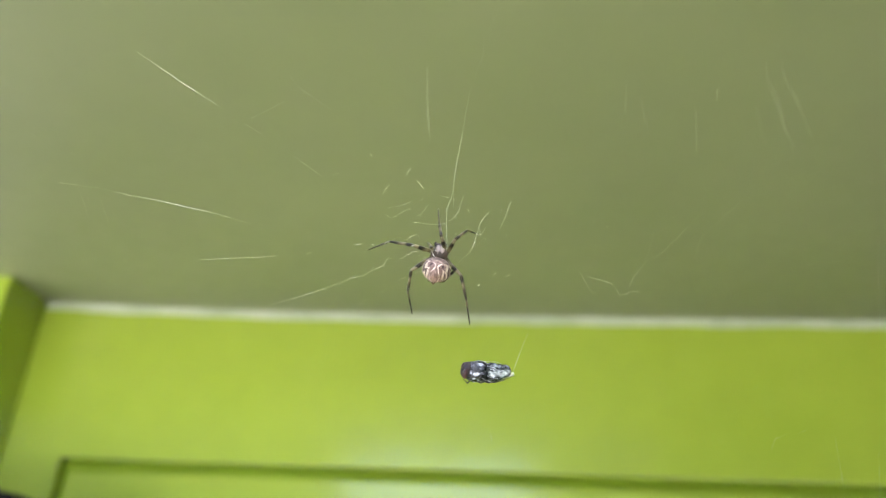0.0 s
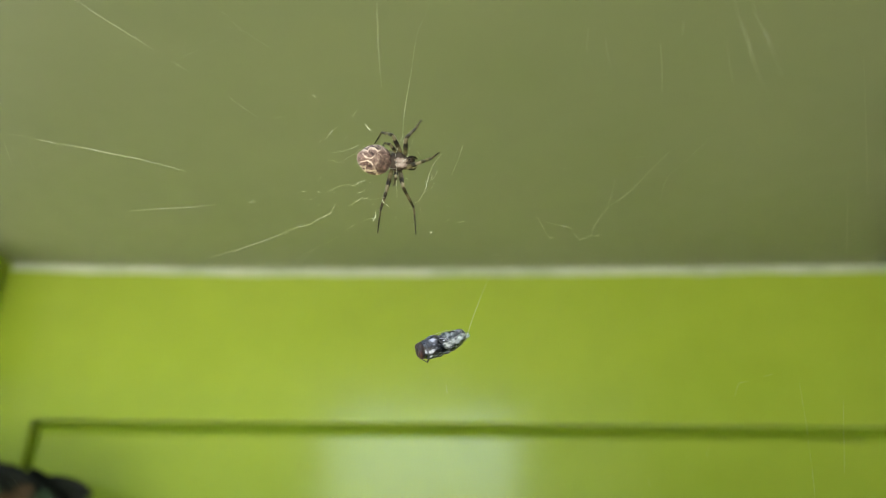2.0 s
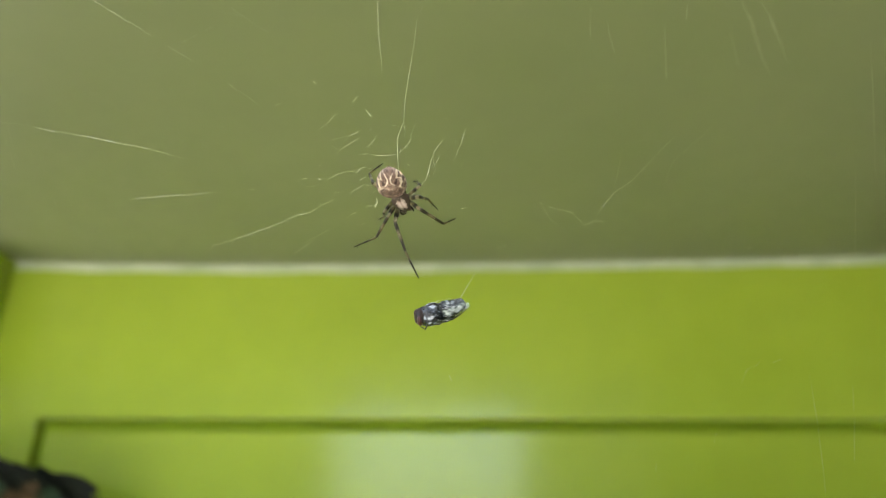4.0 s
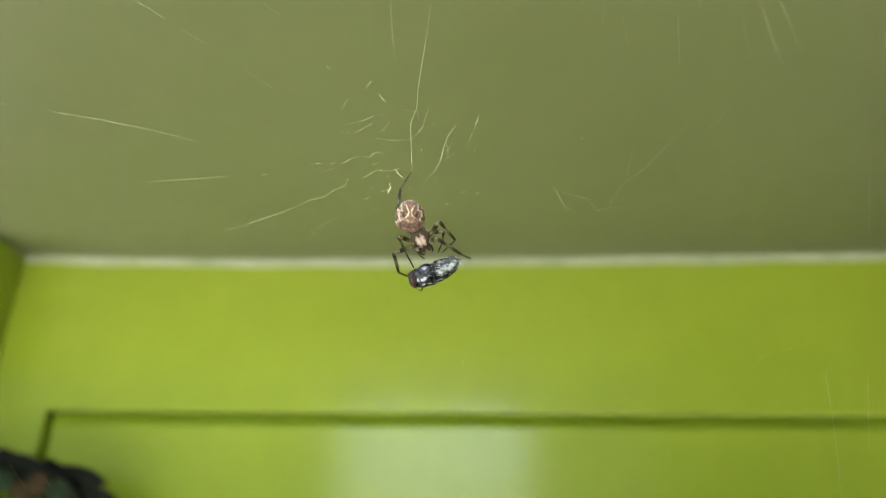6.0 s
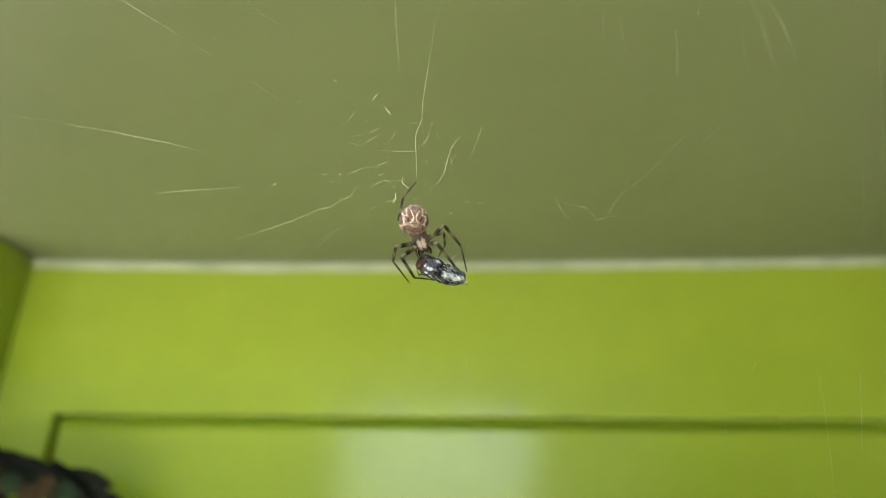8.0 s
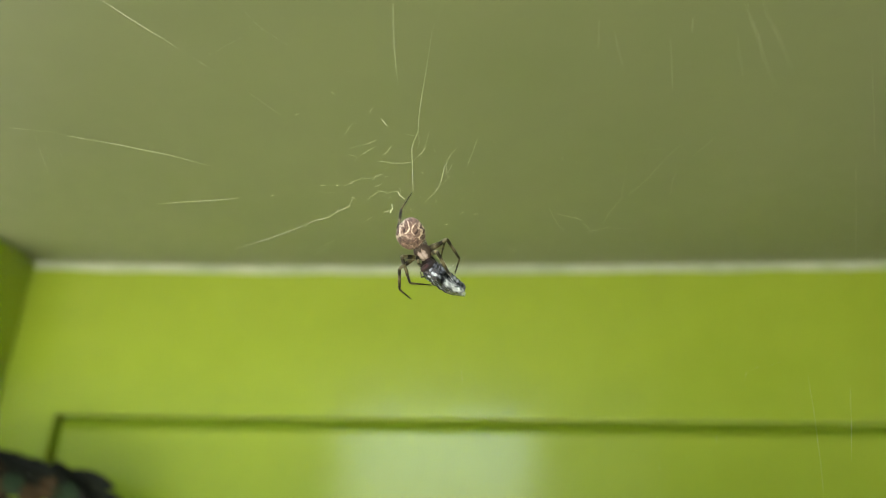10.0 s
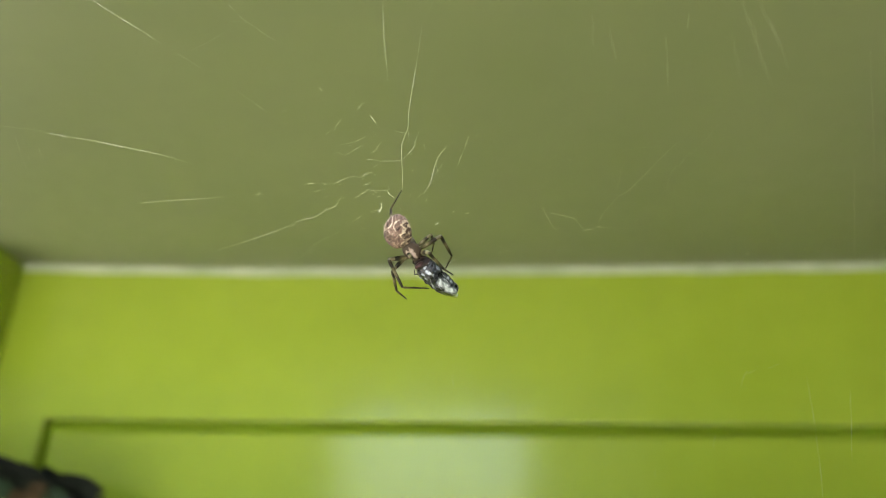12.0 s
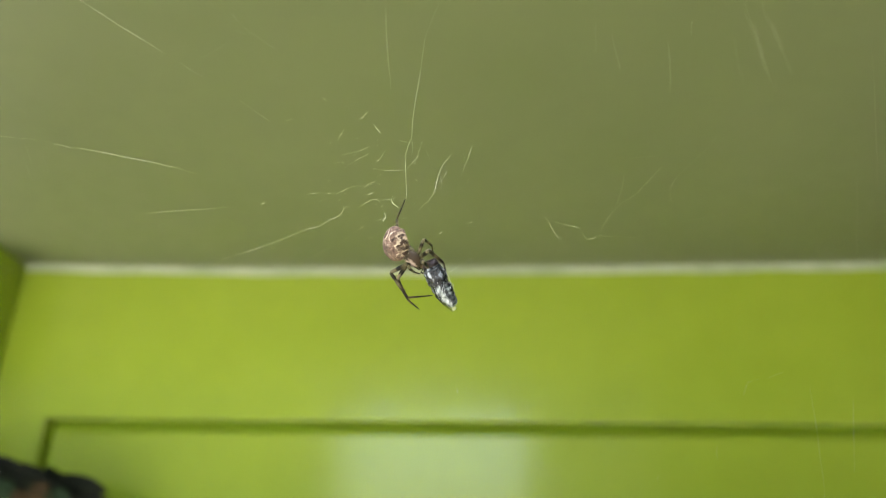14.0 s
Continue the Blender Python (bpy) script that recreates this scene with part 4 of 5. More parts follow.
def leaf_heap():
    rng = random.Random(21)
    heap = tagged(new("leaf_heap"), "heap of dark dead leaves with brown and grey-green ones", "leaves")
    heap.matrix_basis = pose(0.03, -0.035, LEDGE)

    def line(x):
        return float(np.interp(x, [0.0, 0.030, 0.052, 0.072, 0.090, 0.112], [1.3905, 1.3850, 1.3795, 1.3735, 1.3660, 1.350]))

    # long dark blades along the top
    for i in range(16):
        x = 0.006 + 0.097 * (i % 8) / 7 + rng.uniform(-0.004, 0.004)
        m = Matrix.Translation((x - 0.03, rng.uniform(-0.004, 0.012), line(x) - 0.005 - rng.uniform(0, 0.005) - 0.006 * (i // 8) - LEDGE)) @ Euler((radians(80) + rng.uniform(-0.25, 0.25), radians(16 if x < 0.06 else 30) + rng.uniform(-0.12, 0.12), 0)).to_matrix().to_4x4()
        dead_leaf(heap, m, rng.uniform(0.026, 0.040), rng.uniform(0.0035, 0.0052), LEAF_DARK, rng)
    for i in range(70):
        x = rng.uniform(0.004, 0.085)
        top = line(x) - 0.011
        z = top - rng.uniform(0, 1) * (top - LEDGE - 0.01)
        y = rng.uniform(-0.040, -0.014)
        mat = LEAF_DARK if rng.random() < 0.5 else rng.choice((LEAF_BROWN, LEAF_GREY, LEAF_GREY))
        m = Matrix.Translation((x - 0.03, y + 0.035, z - LEDGE)) @ Euler((rng.uniform(-0.5, 0.5) + 1.3, rng.uniform(0, 0.7), rng.uniform(-0.5, 0.5))).to_matrix().to_4x4()
        dead_leaf(heap, m, rng.uniform(0.014, 0.022), rng.uniform(0.004, 0.007), mat, rng)
    for x, dz, lean in ((0.098, 0.004, 24), (0.088, 0.001, 20), (0.104, 0.012, 38)):
        m = Matrix.Translation((x - 0.03, -0.004, line(x) - dz - LEDGE)) @ Euler((1.5, radians(lean), 0)).to_matrix().to_4x4()
        dead_leaf(heap, m, 0.024, 0.0032, LEAF_DARK, rng)
    # a few lighter leaves lie in front
    for x, dz, mat in ((0.036, 0.014, LEAF_BROWN), (0.030, 0.020, LEAF_GREY), (0.071, 0.013, LEAF_BROWN), (0.080, 0.012, LEAF_GREY), (0.052, 0.018, LEAF_GREY), (0.024, 0.013, LEAF_GREY), (0.062, 0.020, LEAF_BROWN), (0.044, 0.021, LEAF_BROWN)):
        m = Matrix.Translation((x - 0.03, -0.014, line(x) - dz - LEDGE)) @ Euler((1.45, rng.uniform(0.2, 0.9), rng.uniform(-0.3, 0.3))).to_matrix().to_4x4()
        dead_leaf(heap, m, 0.013, 0.0045, mat, rng)
    return heap


leaf_heap()

# ---- what moves: the spider with its legs, and the fly ----
STANCES, PREY_AT = [], []


def stance(t, hind, fore, back, along, legs):
    """At t seconds: middle of the hind and the fore body, the way its back faces, the way its hind body points, and knee, ankle and tip of each leg, in the web's millimetres."""
    flat = [Vector(hind), Vector(fore), Vector(back), Vector(along)]
    for key in ("L1", "L2", "L3", "L4", "R1", "R2", "R3", "R4"):
        flat += [Vector(q) for q in legs[key]]
    STANCES.append((t, flat))


def prey_at(t, head, tail):
    PREY_AT.append((t, [Vector(head), Vector(tail)]))


stance(0.0, (-2.50, -3.50, 0.60), (-2.07, -0.07, -3.31), (0.17, 0.80, 0.57), (0.12, 0.56, -0.82), {
    "L1": ((-3.42, 0.55, 0.14), (-4.11, 1.75, -5.29), (-4.61, 2.32, -10.54)),
    "L2": ((-6.88, 1.11, -1.52), (-11.66, 1.90, -3.66), (-16.03, 0.27, -5.48)),
    "L3": ((-4.24, -3.15, -2.53), (-4.32, -4.17, -5.45), (-4.02, -4.53, -8.42)),
    "L4": ((-7.31, -3.56, -2.78), (-8.02, -7.48, -5.47), (-7.06, -11.96, -5.84)),
    "R1": ((-1.69, 2.79, -0.85), (-2.25, 5.88, -5.48), (-2.60, 9.10, -9.67)),
    "R2": ((0.87, 2.45, -1.21), (3.26, 4.59, -5.43), (5.65, 4.09, -9.79)),
    "R3": ((0.91, -3.37, -3.36), (-1.22, -5.61, -3.27), (-4.22, -5.45, -3.20)),
    "R4": ((2.14, -4.28, -1.01), (3.24, -8.94, -0.72), (3.95, -13.49, -0.53)),
})
stance(0.5, (-0.56, -5.28, 0.60), (-1.02, -1.19, -1.97), (-0.05, 0.54, 0.84), (-0.08, 0.84, -0.54), {
    "L1": ((-4.48, 1.83, 0.38), (-7.08, 4.91, -3.51), (-10.43, 6.07, -7.44)),
    "L2": ((-5.99, -1.25, -0.18), (-9.31, -0.70, -4.28), (-13.70, -3.06, -4.74)),
    "L3": ((-2.65, -3.98, -0.14), (-3.61, -5.59, -2.61), (-2.85, -6.61, -5.32)),
    "L4": ((-2.33, -3.05, -6.60), (-2.97, -4.57, -11.10), (-1.85, -5.62, -15.44)),
    "R1": ((0.82, 3.95, -0.11), (-0.28, 7.17, -3.99), (-1.54, 10.01, -8.29)),
    "R2": ((2.72, 0.38, 0.76), (3.71, 2.27, -4.09), (5.22, 4.01, -8.53)),
    "R3": ((3.06, -2.39, -1.06), (3.95, -3.89, -3.62), (3.63, -6.20, -5.51)),
    "R4": ((3.01, -6.10, -1.80), (3.83, -10.82, -1.56), (3.39, -15.40, -1.34)),
})
stance(1.0, (-2.92, -1.92, 0.60), (-0.46, 1.83, -1.83), (0.31, 0.41, 0.86), (0.52, 0.68, -0.51), {
    "L1": ((-2.57, 4.09, 1.47), (-3.47, 6.92, -3.28), (-4.18, 9.84, -7.65)),
    "L2": ((-5.76, 2.90, -2.08), (-9.40, 1.15, -5.50), (-11.93, -2.54, -7.75)),
    "L3": ((-4.37, 1.01, -0.99), (-4.82, 0.22, -3.96), (-4.54, -0.29, -6.90)),
    "L4": ((-3.98, 0.94, -6.08), (-4.37, -0.30, -10.70), (-3.94, -1.09, -15.22)),
    "R1": ((2.14, 3.67, 1.31), (4.41, 6.16, -3.16), (6.73, 8.22, -7.46)),
    "R2": ((3.17, 1.18, 1.11), (4.24, 2.70, -3.85), (4.96, 3.95, -8.64)),
    "R3": ((1.70, -2.10, -2.29), (2.70, -5.01, -2.61), (3.51, -7.48, -4.10)),
    "R4": ((1.32, -2.87, 1.56), (1.71, -6.77, -1.20), (0.85, -10.43, -3.86)),
})
stance(1.5, (-2.15, 0.25, 0.60), (0.55, 2.55, -2.95), (0.51, 0.32, 0.80), (0.60, 0.38, -0.70), {
    "L1": ((-0.17, 6.30, 0.67), (-1.36, 10.46, -2.88), (-4.41, 10.88, -7.19)),
    "L2": ((-1.64, 5.31, 0.63), (-3.11, 7.86, -3.78), (-6.01, 7.73, -7.85)),
    "L3": ((-2.41, 2.16, -2.19), (-3.67, 1.34, -4.90), (-4.24, -0.02, -7.51)),
    "L4": ((-1.70, 2.00, -6.45), (-3.02, 1.34, -11.01), (-3.29, 0.57, -15.54)),
    "R1": ((3.60, 3.70, 1.05), (6.03, 6.04, -3.33), (8.40, 8.62, -7.30)),
    "R2": ((3.81, 1.19, 0.97), (5.04, 2.55, -4.00), (6.05, 3.85, -8.72)),
    "R3": ((1.79, -1.50, -2.66), (2.55, -4.50, -2.82), (3.29, -7.22, -3.84)),
    "R4": ((-0.36, -3.23, -2.06), (-2.23, -5.50, -5.85), (-4.55, -3.37, -9.20)),
})
stance(2.0, (-4.65, 6.67, 0.60), (-0.34, 6.51, -1.19), (0.35, -0.20, 0.91), (0.92, -0.08, -0.38), {
    "L1": ((0.96, 10.30, 1.97), (2.52, 12.75, -2.81), (3.57, 15.18, -7.40)),
    "L2": ((-1.35, 10.89, 1.21), (-3.65, 12.10, -3.41), (-5.32, 10.52, -7.85)),
    "L3": ((-1.85, 9.32, 1.07), (-3.01, 9.92, -1.74), (-3.43, 9.90, -4.71)),
    "L4": ((-2.22, 8.79, -5.69), (-3.55, 9.16, -10.28), (-4.73, 8.82, -14.72)),
    "R1": ((3.63, 6.27, 1.05), (5.41, 7.50, -4.11), (6.89, 9.26, -8.89)),
    "R2": ((0.45, 1.83, 0.57), (2.30, -1.53, -3.09), (2.69, -6.49, -3.51)),
    "R3": ((-0.83, 3.50, 0.66), (-1.17, 2.73, -2.32), (-1.66, 2.49, -5.27)),
    "R4": ((-2.57, 1.06, -0.11), (-3.80, -2.10, -3.51), (-4.44, -6.15, -5.59)),
})
stance(2.5, (-4.57, 2.76, 0.60), (-1.18, 0.94, -1.91), (0.46, -0.26, 0.85), (0.64, -0.38, -0.66), {
    "L1": ((4.21, 1.66, -0.81), (8.07, 1.99, -4.85), (13.32, 2.69, -4.90)),
    "L2": ((0.45, 4.21, 1.11), (1.04, 6.73, -3.51), (-1.53, 7.73, -7.68)),
    "L3": ((-1.76, 5.23, -1.57), (-1.57, 4.97, -4.65), (-2.07, 4.20, -7.51)),
    "L4": ((-2.58, 5.38, -5.50), (-3.70, 5.32, -10.17), (-4.75, 4.86, -14.62)),
    "R1": ((-0.09, -3.55, 0.44), (1.11, -7.74, -3.07), (0.93, -12.51, -5.37)),
    "R2": ((-3.91, -4.06, -2.24), (-7.07, -6.88, -5.43), (-11.89, -8.20, -5.43)),
    "R3": ((-3.80, -1.22, 0.15), (-4.72, -1.67, -2.78), (-5.95, -2.26, -5.45)),
    "R4": ((-6.28, -1.74, 0.51), (-8.70, -2.34, -3.59), (-12.22, -3.36, -6.36)),
})
stance(3.0, (-1.74, 4.20, 0.60), (0.15, 1.75, -2.70), (0.21, -0.35, 0.91), (0.42, -0.62, -0.66), {
    "L1": ((4.73, 0.72, 1.52), (7.97, 0.74, -3.05), (12.02, 1.92, -6.27)),
    "L2": ((3.26, 3.09, 1.64), (4.09, 4.29, -3.46), (5.10, 5.81, -8.11)),
    "L3": ((1.85, 4.73, -1.33), (1.63, 6.50, -3.87), (0.70, 7.55, -6.52)),
    "L4": ((-0.69, 5.25, -4.74), (-1.32, 6.30, -9.39), (-1.80, 6.23, -13.96)),
    "R1": ((0.35, -2.90, 0.30), (1.15, -8.30, 1.60), (1.31, -13.70, 1.30)),
    "R2": ((-3.07, -2.77, 0.59), (-6.54, -5.47, -2.36), (-11.02, -7.67, -2.02)),
    "R3": ((-3.95, -0.08, -1.42), (-5.93, -0.28, -3.79), (-8.08, -0.66, -5.84)),
    "R4": ((-5.52, 2.78, -0.75), (-8.12, 4.90, -4.18), (-7.13, 6.52, -8.37)),
})
stance(5.5, (-2.28, -7.90, 0.60), (-1.03, -11.79, -1.70), (-0.21, -0.55, 0.81), (-0.05, -0.83, -0.48), {
    "L1": ((1.97, -12.45, 2.16), (4.72, -16.32, -0.81), (6.29, -17.75, -5.67)),
    "L2": ((2.44, -9.09, 0.96), (4.65, -11.30, -3.32), (6.14, -15.64, -5.30)),
    "L3": ((3.18, -10.25, -1.53), (3.52, -11.77, -4.21), (2.94, -13.49, -6.60)),
    "L4": ((-0.81, -8.15, -5.36), (-1.56, -6.91, -9.93), (-2.03, -6.35, -14.47)),
    "R1": ((-4.55, -14.74, 0.06), (-0.60, -18.69, 0.47), (4.67, -19.25, 0.42)),
    "R2": ((-2.95, -13.78, 1.13), (-2.28, -14.80, -4.03), (-0.87, -16.31, -8.59)),
    "R3": ((-0.24, -13.61, -2.51), (1.12, -15.01, -4.92), (2.20, -15.57, -7.66)),
    "R4": ((-3.34, -7.12, 0.85), (-3.11, -3.09, -1.75), (-1.13, 0.41, -3.98)),
})
stance(6.0, (-0.96, -8.26, 0.60), (0.85, -12.08, -1.47), (0.06, -0.45, 0.89), (0.00, -0.81, -0.44), {
    "L1": ((3.88, -12.23, 2.18), (7.98, -14.88, -0.55), (9.92, -15.72, -5.41)),
    "L2": ((4.16, -9.15, 1.01), (6.98, -12.36, -2.13), (4.65, -14.61, -5.93)),
    "L3": ((4.86, -10.88, -0.79), (4.66, -12.87, -3.15), (3.83, -14.71, -5.37)),
    "L4": ((0.43, -8.72, -5.63), (-0.44, -7.28, -10.12), (-1.39, -6.75, -14.59)),
    "R1": ((-3.92, -14.66, -0.99), (-3.29, -18.21, -5.27), (-1.84, -19.22, -10.27)),
    "R2": ((-3.02, -11.70, 0.90), (-2.27, -13.89, -3.87), (-0.55, -17.52, -6.85)),
    "R3": ((0.39, -14.37, -0.21), (0.79, -15.21, -3.16), (1.45, -15.75, -6.04)),
    "R4": ((-3.33, -7.53, -1.18), (-2.83, -3.07, -2.86), (-0.79, 0.31, -5.22)),
})
stance(6.5, (-1.36, -7.55, 0.60), (-0.26, -11.49, -1.73), (-0.23, -0.54, 0.81), (-0.12, -0.84, -0.49), {
    "L1": ((0.80, -10.93, 2.20), (4.62, -13.71, -0.81), (6.51, -14.55, -5.69)),
    "L2": ((4.47, -8.63, -1.73), (7.38, -11.25, -5.29), (7.12, -14.08, -9.41)),
    "L3": ((3.34, -8.86, -1.44), (3.88, -10.25, -4.16), (3.00, -11.76, -6.60)),
    "L4": ((-0.18, -7.83, -5.30), (-0.87, -6.58, -9.88), (-1.62, -6.15, -14.40)),
    "R1": ((-5.05, -12.29, -0.80), (-4.68, -14.87, -5.76), (-4.15, -16.87, -10.64)),
    "R2": ((-2.13, -13.11, 1.24), (-3.74, -14.32, -3.66), (-3.16, -15.97, -8.35)),
    "R3": ((-1.30, -12.81, 0.01), (-1.14, -13.82, -2.91), (-0.73, -14.36, -5.83)),
    "R4": ((-3.54, -6.29, -0.93), (-3.35, -3.19, -4.59), (-1.04, 0.45, -6.22)),
})
stance(7.0, (-1.79, -7.92, 0.60), (-0.93, -11.69, -2.09), (-0.23, -0.60, 0.76), (-0.12, -0.80, -0.57), {
    "L1": ((0.53, -11.26, 1.78), (4.86, -14.49, 0.30), (6.58, -15.31, -4.65)),
    "L2": ((3.43, -8.50, -2.15), (6.95, -11.17, -5.08), (8.05, -14.44, -8.70)),
    "L3": ((1.90, -8.48, -1.78), (1.91, -8.78, -4.87), (2.22, -9.76, -7.69)),
    "L4": ((-0.54, -8.01, -5.57), (-1.35, -6.78, -10.14), (-2.02, -6.48, -14.68)),
    "R1": ((-4.96, -12.38, -0.11), (-5.11, -15.30, -4.89), (-3.14, -18.86, -8.28)),
    "R2": ((-3.93, -13.69, 0.27), (-5.00, -15.28, -4.67), (-4.80, -16.98, -9.37)),
    "R3": ((-2.00, -13.50, -0.84), (-1.11, -14.05, -3.76), (0.14, -14.28, -6.48)),
    "R4": ((-3.76, -6.47, -0.50), (-3.47, -3.39, -4.18), (-1.26, 0.26, -5.90)),
})
stance(7.5, (-1.89, -7.49, 0.60), (-0.92, -11.04, -2.30), (-0.08, -0.64, 0.77), (-0.10, -0.76, -0.61), {
    "L1": ((1.69, -11.20, 1.36), (5.52, -14.50, -1.03), (7.32, -15.54, -5.91)),
    "L2": ((3.60, -8.74, -0.47), (6.86, -11.85, -3.27), (8.78, -15.39, -6.22)),
    "L3": ((3.29, -10.23, -1.38), (2.94, -12.05, -3.87), (2.05, -13.61, -6.27)),
    "L4": ((-0.67, -7.63, -6.06), (-1.49, -6.36, -10.61), (-2.17, -6.15, -15.16)),
    "R1": ((-5.52, -11.06, -0.99), (-4.45, -16.15, -3.07), (-0.98, -18.85, -6.03)),
    "R2": ((-4.23, -13.08, 0.09), (-5.53, -15.70, -4.33), (-0.98, -17.26, -5.68)),
    "R3": ((-1.78, -13.07, -1.06), (-1.63, -14.12, -3.98), (-1.33, -14.67, -6.91)),
    "R4": ((-4.40, -6.88, 0.50), (-3.49, -3.35, -2.63), (-1.01, 0.09, -4.42)),
})
stance(8.0, (-1.14, -7.28, 0.60), (0.09, -11.00, -1.99), (0.10, -0.54, 0.83), (-0.05, -0.79, -0.55), {
    "L1": ((3.04, -11.50, 1.47), (6.21, -15.59, -0.67), (7.77, -16.97, -5.55)),
    "L2": ((4.23, -8.16, -0.38), (7.36, -11.89, -2.48), (8.50, -16.71, -3.17)),
    "L3": ((4.24, -9.48, -2.05), (4.44, -11.83, -4.07), (3.16, -13.93, -5.79)),
    "L4": ((-0.02, -7.23, -5.85), (-0.92, -5.75, -10.33), (-1.45, -5.30, -14.88)),
    "R1": ((-3.41, -13.88, 0.26), (-1.20, -17.77, -3.11), (2.08, -18.23, -7.24)),
    "R2": ((-4.42, -12.03, 0.04), (-5.21, -14.79, -4.42), (-2.17, -18.76, -4.49)),
    "R3": ((-0.85, -12.35, 0.22), (-0.66, -13.59, -2.62), (-0.33, -14.25, -5.53)),
    "R4": ((-3.86, -7.50, 1.05), (-3.15, -3.13, -0.82), (-0.77, 0.06, -3.12)),
})
stance(10.5, (-0.93, -7.81, 0.60), (1.26, -11.31, -1.69), (-0.12, -0.60, 0.79), (-0.10, -0.89, -0.39), {
    "L1": ((3.81, -10.97, 2.35), (5.95, -15.00, -0.90), (7.38, -16.56, -5.76)),
    "L2": ((5.65, -8.81, 0.62), (7.98, -12.44, -2.45), (6.71, -14.79, -6.68)),
    "L3": ((5.15, -9.17, -1.37), (4.78, -10.69, -4.05), (4.44, -12.63, -6.31)),
    "L4": ((0.26, -8.01, -5.30), (-0.48, -6.83, -9.89), (-0.92, -6.14, -14.42)),
    "R1": ((-2.61, -11.72, 0.03), (-1.23, -16.94, -1.47), (2.87, -17.41, -4.78)),
    "R2": ((-2.93, -14.64, -2.47), (-3.30, -18.75, -5.80), (-1.45, -20.35, -10.16)),
    "R3": ((0.48, -13.26, -0.30), (0.87, -13.89, -3.31), (1.33, -13.93, -6.27)),
    "R4": ((-3.39, -7.28, -0.90), (-2.94, -3.08, -3.19), (-0.95, 0.36, -5.49)),
})
stance(11.0, (-0.85, -7.73, 0.60), (0.60, -11.76, -1.44), (0.02, -0.45, 0.89), (0.00, -0.91, -0.36), {
    "L1": ((2.92, -11.64, 2.36), (5.69, -14.67, -1.44), (7.49, -15.85, -6.28)),
    "L2": ((5.18, -8.74, -0.83), (7.50, -12.43, -3.85), (5.45, -15.41, -7.29)),
    "L3": ((4.48, -9.76, -0.74), (3.90, -11.36, -3.33), (2.99, -13.00, -5.68)),
    "L4": ((0.43, -8.17, -5.49), (-0.43, -7.01, -10.06), (-1.12, -6.34, -14.56)),
    "R1": ((-2.66, -12.03, 1.34), (-0.89, -17.20, 0.12), (2.63, -18.04, -3.76)),
    "R2": ((-4.08, -14.84, -1.85), (-4.31, -18.57, -5.60), (-2.64, -19.95, -10.11)),
    "R3": ((-0.33, -12.86, 0.79), (-0.07, -13.46, -2.24), (0.45, -13.84, -5.17)),
    "R4": ((-4.10, -7.56, -1.16), (-3.44, -2.97, -2.39), (-0.82, 0.03, -4.69)),
})
stance(11.5, (-1.44, -7.11, 0.60), (0.26, -10.89, -1.63), (-0.30, -0.57, 0.80), (-0.10, -0.90, -0.38), {
    "L1": ((4.17, -12.46, 1.86), (6.87, -16.19, -1.32), (8.46, -17.67, -6.15)),
    "L2": ((5.35, -8.87, -0.10), (7.60, -12.11, -3.64), (6.56, -14.59, -7.85)),
    "L3": ((4.02, -8.43, -1.35), (4.50, -10.06, -3.94), (4.25, -11.93, -6.28)),
    "L4": ((-0.43, -7.45, -5.19), (-1.18, -6.26, -9.77), (-1.78, -5.76, -14.31)),
    "R1": ((-3.66, -12.40, 0.18), (-1.24, -17.18, -1.44), (3.04, -17.51, -4.54)),
    "R2": ((-3.34, -14.71, -2.42), (-2.54, -18.64, -5.88), (-0.10, -20.24, -9.94)),
    "R3": ((0.62, -12.09, -0.34), (1.01, -12.95, -3.29), (1.64, -13.72, -6.12)),
    "R4": ((-3.14, -6.62, 0.64), (-3.18, -3.21, -2.74), (-0.93, 0.31, -4.68)),
})
stance(12.0, (-1.50, -7.43, 0.60), (1.04, -10.93, -1.25), (-0.60, -0.57, 0.80), (-0.14, -0.92, -0.33), {
    "L1": ((4.10, -11.19, 3.20), (6.67, -14.12, -0.82), (8.46, -15.34, -5.66)),
    "L2": ((6.15, -8.23, -0.90), (8.21, -11.85, -4.17), (6.96, -14.45, -8.26)),
    "L3": ((4.41, -8.00, -0.87), (4.89, -9.59, -3.48), (4.43, -11.46, -5.79)),
    "L4": ((-0.15, -7.80, -4.90), (-1.22, -6.62, -9.43), (-1.92, -6.14, -13.95)),
    "R1": ((-3.15, -12.47, -0.21), (-0.67, -17.48, -0.57), (4.07, -17.72, -2.94)),
    "R2": ((-2.50, -14.49, -0.97), (-2.02, -18.23, -4.70), (-0.32, -20.06, -9.03)),
    "R3": ((0.90, -11.94, 0.44), (1.48, -12.70, -2.51), (1.93, -12.71, -5.48)),
    "R4": ((-2.68, -6.15, -1.41), (-3.11, -3.18, -5.16), (-1.10, 0.61, -6.84)),
})
